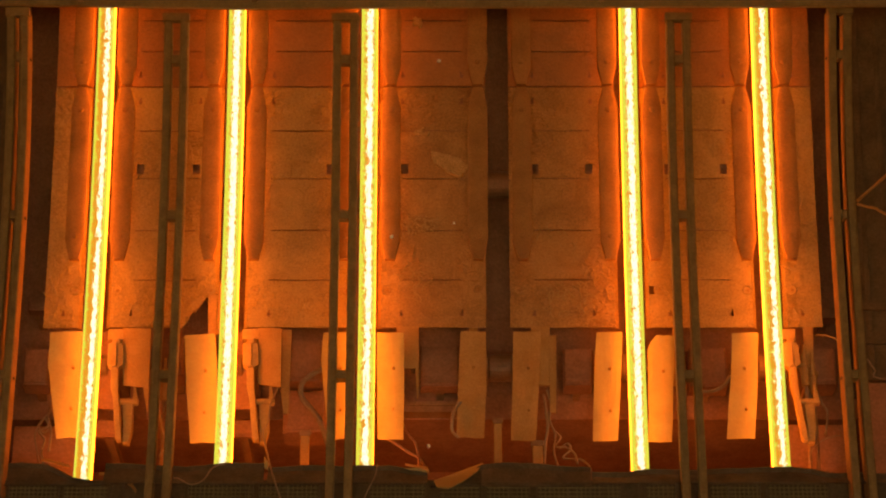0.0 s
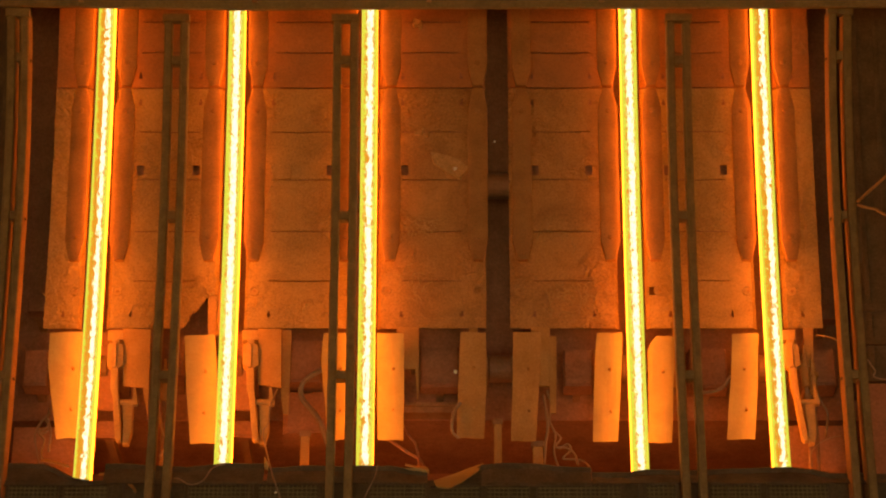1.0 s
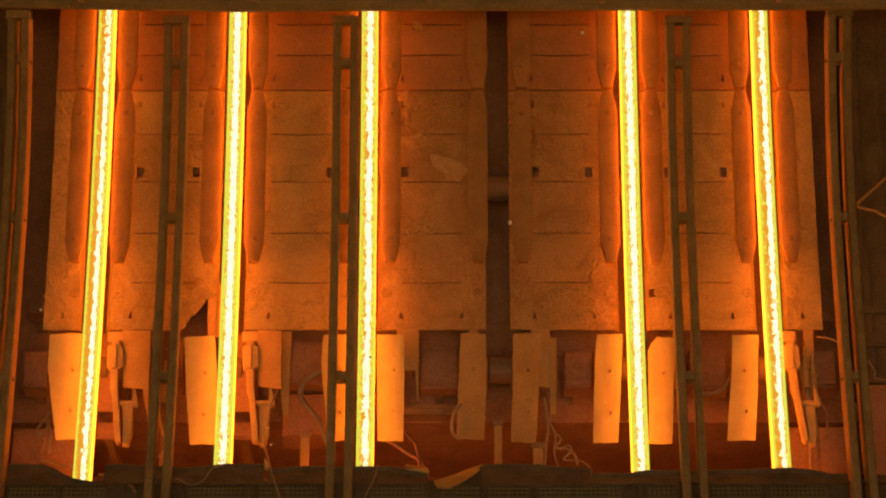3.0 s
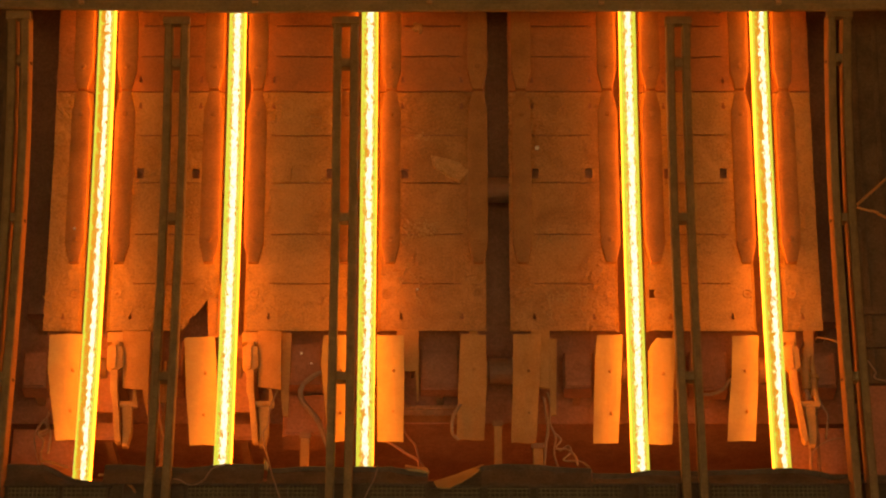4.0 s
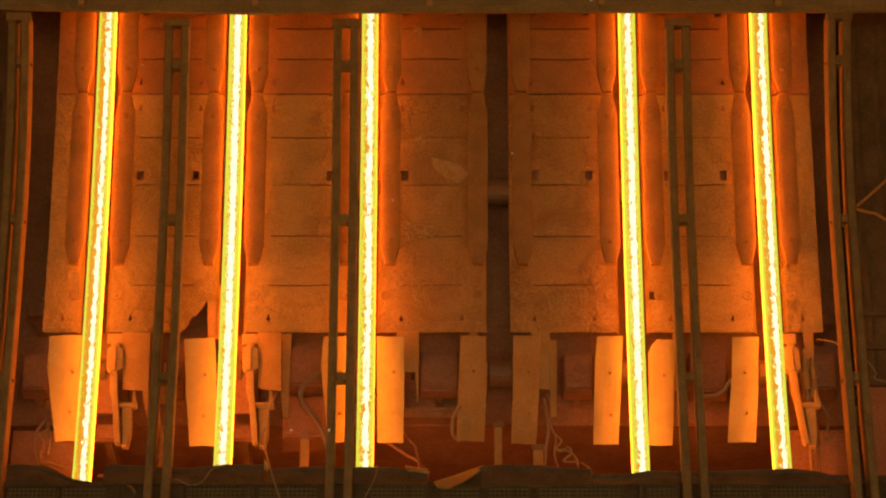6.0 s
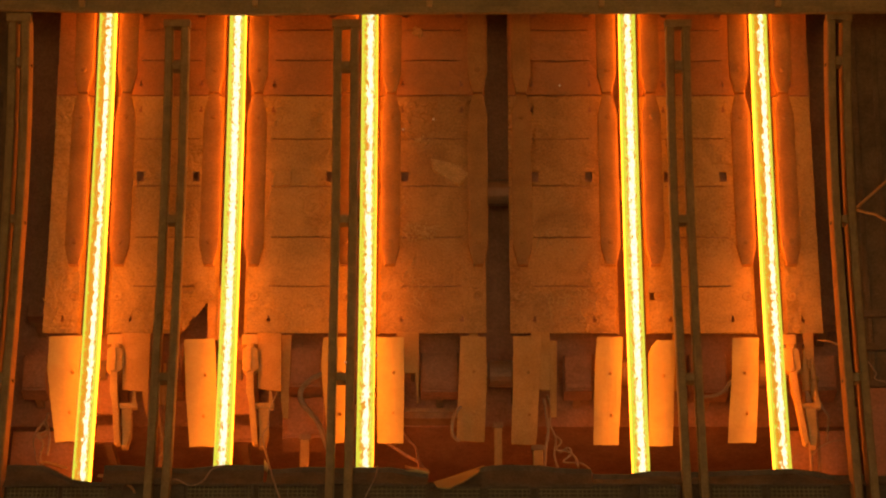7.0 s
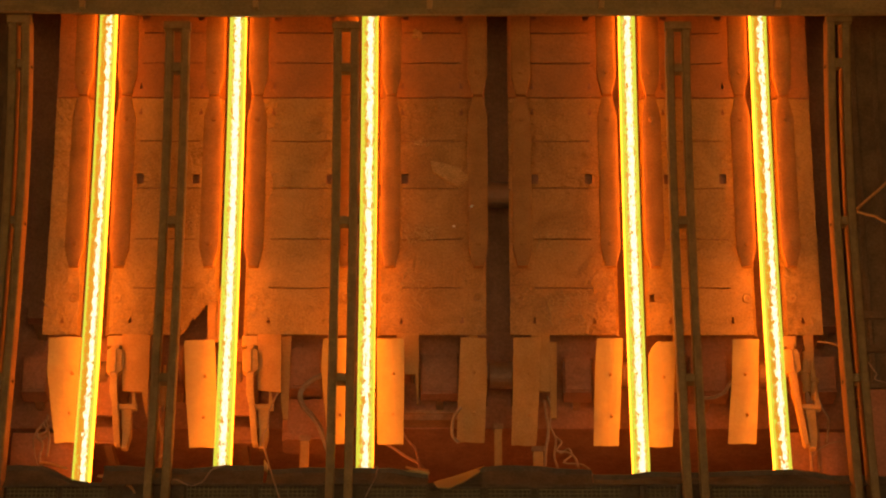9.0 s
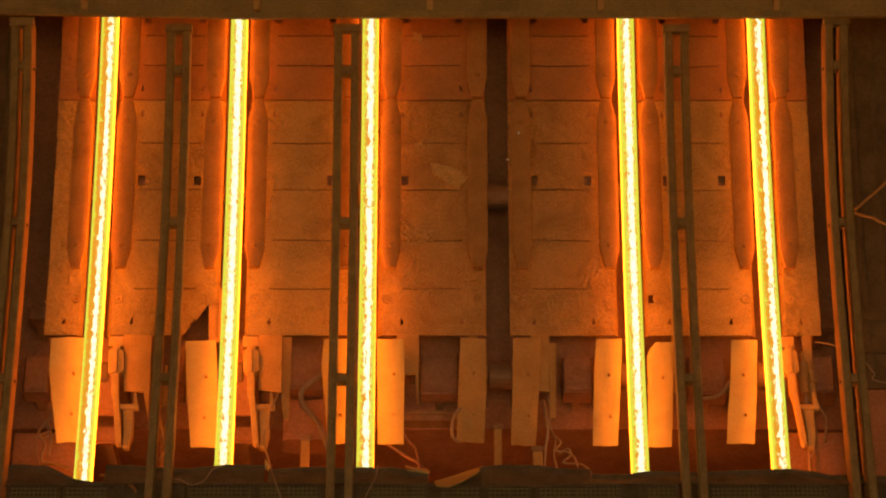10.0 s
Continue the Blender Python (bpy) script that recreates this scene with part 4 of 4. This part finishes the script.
hose([(3.383, 0.386, 0.15), (3.516, 0.519, 0.1), (3.648, 0.640, 0.1), (4.542, 1.478, 0.1), (5.65, 2.492, 0.1)], 0.012, "lit taut cable tied to a rail", M_GUIDE, name="cable")
hose([(3.381, 0.356, 0.15), (3.469, 0.353, 0.1), (3.550, 0.333, 0.1), (3.634, 0.278, 0.1), (4.421, -0.132, 0.1), (5.65, -0.580, 0.1)], 0.012, "lit bent cable tied to a rail", M_GUIDE, name="cable")
hose([(3.337, -1.087, 0.36), (3.383, -1.199, 0.4), (3.465, -1.283, 0.4), (4.45, -1.357, 0.36)], 0.006, "thin cable hooked behind a rail", name="cable")
hose([(-2.253, -1.378, 0.0), (-2.228, -1.499, -0.1), (-2.195, -1.620, -0.1), (-2.210, -1.820, 0.12)], 0.01, "dusty hose behind a rail frame")

# ---------------------------------------------------------------- scrap and patches on the shields
th = thing("scrap_flake", 0.079, 0.855, -0.24, "crusty flake of scale lying on a heat shield", "scale flake")
bm = bmesh.new()
prism(bm, [(-0.101, 0.972), (0.008, 0.947), (0.136, 0.912), (0.187, 0.857), (0.235, 0.836), (0.192, 0.791), (0.145, 0.731), (0.032, 0.791), (-0.082, 0.872)], H_PLATE - 0.006, H_PLATE + 0.034, chamfer=0.008)
part("crust", bm, M_CRUST, th)
th = thing("patch_plate", -1.347, 0.795, -0.24, "small welded square patch on a heat shield", "patch")
bm = bmesh.new()
prism(bm, [(-1.421, 0.725), (-1.265, 0.735), (-1.259, 0.860), (-1.438, 0.855)], H_PLATE - 0.006, H_PLATE + 0.03, chamfer=0.003)
part("plate", bm, M_PLATE, th)


def crust_patch(x, s, rx, rs, count, size, label, seed):
    """A rough patch of small lumps of scale stuck to a shield."""
    dice = random.Random(seed)
    bm = bmesh.new()
    for _ in range(count):
        a, d = dice.uniform(0, 2 * math.pi), dice.random() ** 0.6
        u, v, r = x + rx * d * math.cos(a), s + rs * d * math.sin(a), size * dice.uniform(0.35, 1.0)
        k = dice.randint(5, 7)
        turn = dice.uniform(0, 6)
        prism(bm, [(u + r * dice.uniform(0.6, 1.2) * math.cos(turn + 2 * math.pi * q / k), v + r * dice.uniform(0.6, 1.2) * math.sin(turn + 2 * math.pi * q / k)) for q in range(k)],
              H_PLATE - 0.008, H_PLATE + 0.004 + 0.5 * r, chamfer=0.3 * r)
    th = thing("scale_patch", x, s, H_PLATE, label, "scale patch", "scale patches")
    tagged(part("grit", bm, M_CRUST, th), kind="stuff")


crust_patch(-0.20, 0.33, 0.20, 0.085, 110, 0.014, "rough patch of small scale lumps on a heat shield", 3)
crust_patch(-0.36, 0.45, 0.05, 0.30, 40, 0.009, "sparse scale lumps along a heat shield edge", 4)
crust_patch(-2.53, 0.50, 0.10, 0.16, 40, 0.008, "sparse fine scale lumps on a heat shield", 5)
crust_patch(-2.05, 0.45, 0.06, 0.15, 26, 0.008, "sparse fine scale lumps on a heat shield", 6)
crust_patch(-3.12, -0.22, 0.09, 0.16, 36, 0.010, "sparse scale lumps on the outer heat shield", 7)
crust_patch(-0.17, 1.135, 0.055, 0.05, 9, 0.026, "pale lump of scale stuck on a slit", 8)
crust_patch(-0.215, 2.10, 0.035, 0.05, 10, 0.032, "pale lump of scale on the upper shield", 9)


def scab_ridges(x, s, width, height, count, label, seed):
    """Wandering raised ridges of blistered scale on a shield."""
    dice = random.Random(seed)
    th = thing("scab_ridges", x, s, H_PLATE, label, "scale ridges", "scale ridges")
    bm = bmesh.new()
    for _ in range(count):
        u, v = x + dice.uniform(-width, width), s + dice.uniform(-height, height)
        a, run = dice.uniform(0.9, 2.3), []
        for _ in range(dice.randint(5, 9)):
            run.append((u, v, H_PLATE + 0.002))
            a += dice.uniform(-0.7, 0.7)
            u, v = u + 0.017 * math.cos(a), v + 0.017 * math.sin(a)
        tube(bm, run, dice.uniform(0.003, 0.0055), 6)
    tagged(part("scab", bm, M_PLATE, th), kind="stuff")


scab_ridges(1.03, -0.36, 0.16, 0.13, 34, "blistered scale ridges on a heat shield", 11)
scab_ridges(0.92, 0.16, 0.2, 0.10, 16, "faint scale ridges on a heat shield", 12)
scab_ridges(-0.26, -0.20, 0.12, 0.16, 16, "faint scale ridges on a heat shield", 13)
scab_ridges(-3.12, -0.25, 0.09, 0.15, 14, "faint scale ridges on the outer heat shield", 14)
scab_ridges(2.98, 0.55, 0.05, 0.5, 16, "faint scale ridges on the outer heat shield", 15)
scab_ridges(-0.95, -0.33, 0.16, 0.14, 12, "faint scale ridges on a heat shield", 16)


def side_screen(x0, x1, ribs, label):
    """A tall dim steel screen with upright ribs beyond the outer rails, on two feet."""
    th = thing("side_screen", (x0 + x1) / 2, -1.0, -0.4, label, "steel screen", "side screens")
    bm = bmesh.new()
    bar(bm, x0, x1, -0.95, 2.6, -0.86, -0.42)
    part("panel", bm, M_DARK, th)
    for x in ribs:
        bm = bmesh.new()
        bar(bm, x - 0.022, x + 0.022, -0.9, 2.2, -0.43, -0.408, bevel=0.006)
        part("rib", bm, M_DARK, th)
    for s in (-0.33, -0.62):
        bm = bmesh.new()
        bar(bm, x0 + 0.01, x1 - 0.01, s - 0.03, s + 0.03, -0.43, -0.38, bevel=0.008)
        part("crossbar", bm, M_DARK, th)


side_screen(3.40, 4.40, (3.52, 3.70, 3.95, 4.2), "dim ribbed steel side screen beyond a rail frame")
side_screen(-4.40, -3.60, (-3.72, -3.95, -4.2), "dim ribbed steel side screen beyond a rail frame")
for x0, x1, s0, s1 in ((-3.42, -3.20, -0.37, -0.29), (3.09, 3.25, -0.44, -0.35)):
    th = thing("side_bracket", (x0 + x1) / 2, s0, -0.4, "dusty brown steel bracket beside a heat shield", "bracket", "side brackets")
    bm = bmesh.new()
    bar(bm, x0, x1, s0, s1, -0.5, -0.36, bevel=0.012)
    part("arm", bm, M_CASING, th)
    bm = bmesh.new()
    bar(bm, x0 + 0.03, x0 + 0.10, s0 + 0.01, s1 - 0.01, -0.86, -0.5)
    part("post", bm, M_FRAME, th)


# ---------------------------------------------------------------- drifting dust
M_DUST = material("ash_flake", (0.85, 0.82, 0.78), 0.9, 0.0, 0.1, (0.7, 0.66, 0.6), 0.4, 60, 200, 0.0)
MOTES = ((-0.02, 4.45, 0.0, 0.26, 0.72, 0.016), (0.05, 3.6, 0.9, 0.47, 0.5, 0.015), (0.84, 4.75, 2.5, 0.3, 0.6, 0.010), (0.80, 4.07, 4.5, 0.2, 0.55, 0.018), (-0.82, 2.5, 4.5, 0.3, 0.6, 0.009),
         (0.34, 3.5, 5.5, 0.35, 0.5, 0.010), (-2.35, 4.1, 5.5, 0.25, 0.6, 0.011), (-0.17, 4.2, 7.5, 0.25, 0.55, 0.011), (0.08, 3.2, 9.0, 0.4, 0.5, 0.010), (0.56, 3.9, 10.0, 0.35, 0.55, 0.012))
motes = []
for x, z, t, vx, vz, r in MOTES:
    bm = bmesh.new()
    bmesh.ops.create_icosphere(bm, subdivisions=1, radius=r)
    for v in bm.verts:
        v.co *= 1 + 0.35 * noise.noise(v.co * 90 + Vector((x, z, 0)))
    ob = part("ash_flake", bm, M_DUST, None, bent=False)
    ob.location = (x, 18.6, z)
    motes.append(tagged(ob, "pale drifting flake of ash in the air", "ash flake", "ash flakes"))


# ---------------------------------------------------------------- motion
def flake_row(mote, t):
    """Where a flake drifts at t: it rises past its place and eases to rest near the floor and the roof."""
    x, z, t0, vx, vz, r = mote
    d = t - t0
    zz = z + vz * d
    zz = max(0.5 + 0.03 * t, min(6.4 + 0.03 * t, zz))
    xx = max(-4.0, min(4.0, x + vx * (zz - z) / vz))
    return t, pose(xx, 18.6, zz, 25 * t, 0, 18 * t)


def motions():
    for ob, x in zip(strands, STRANDS):
        walk(ob, [(t, pose(x, ARC_Y, ARC_Z, math.degrees(0.0016 * (t - 4.5)))) for t in (0, 2.5, 5, 7.5, 10)])
    for ob, mote in zip(motes, MOTES):
        walk(ob, [flake_row(mote, t) for t in (0, 1, 2, 3, 4, 5, 6, 7, 8, 9, 10)])


motions()
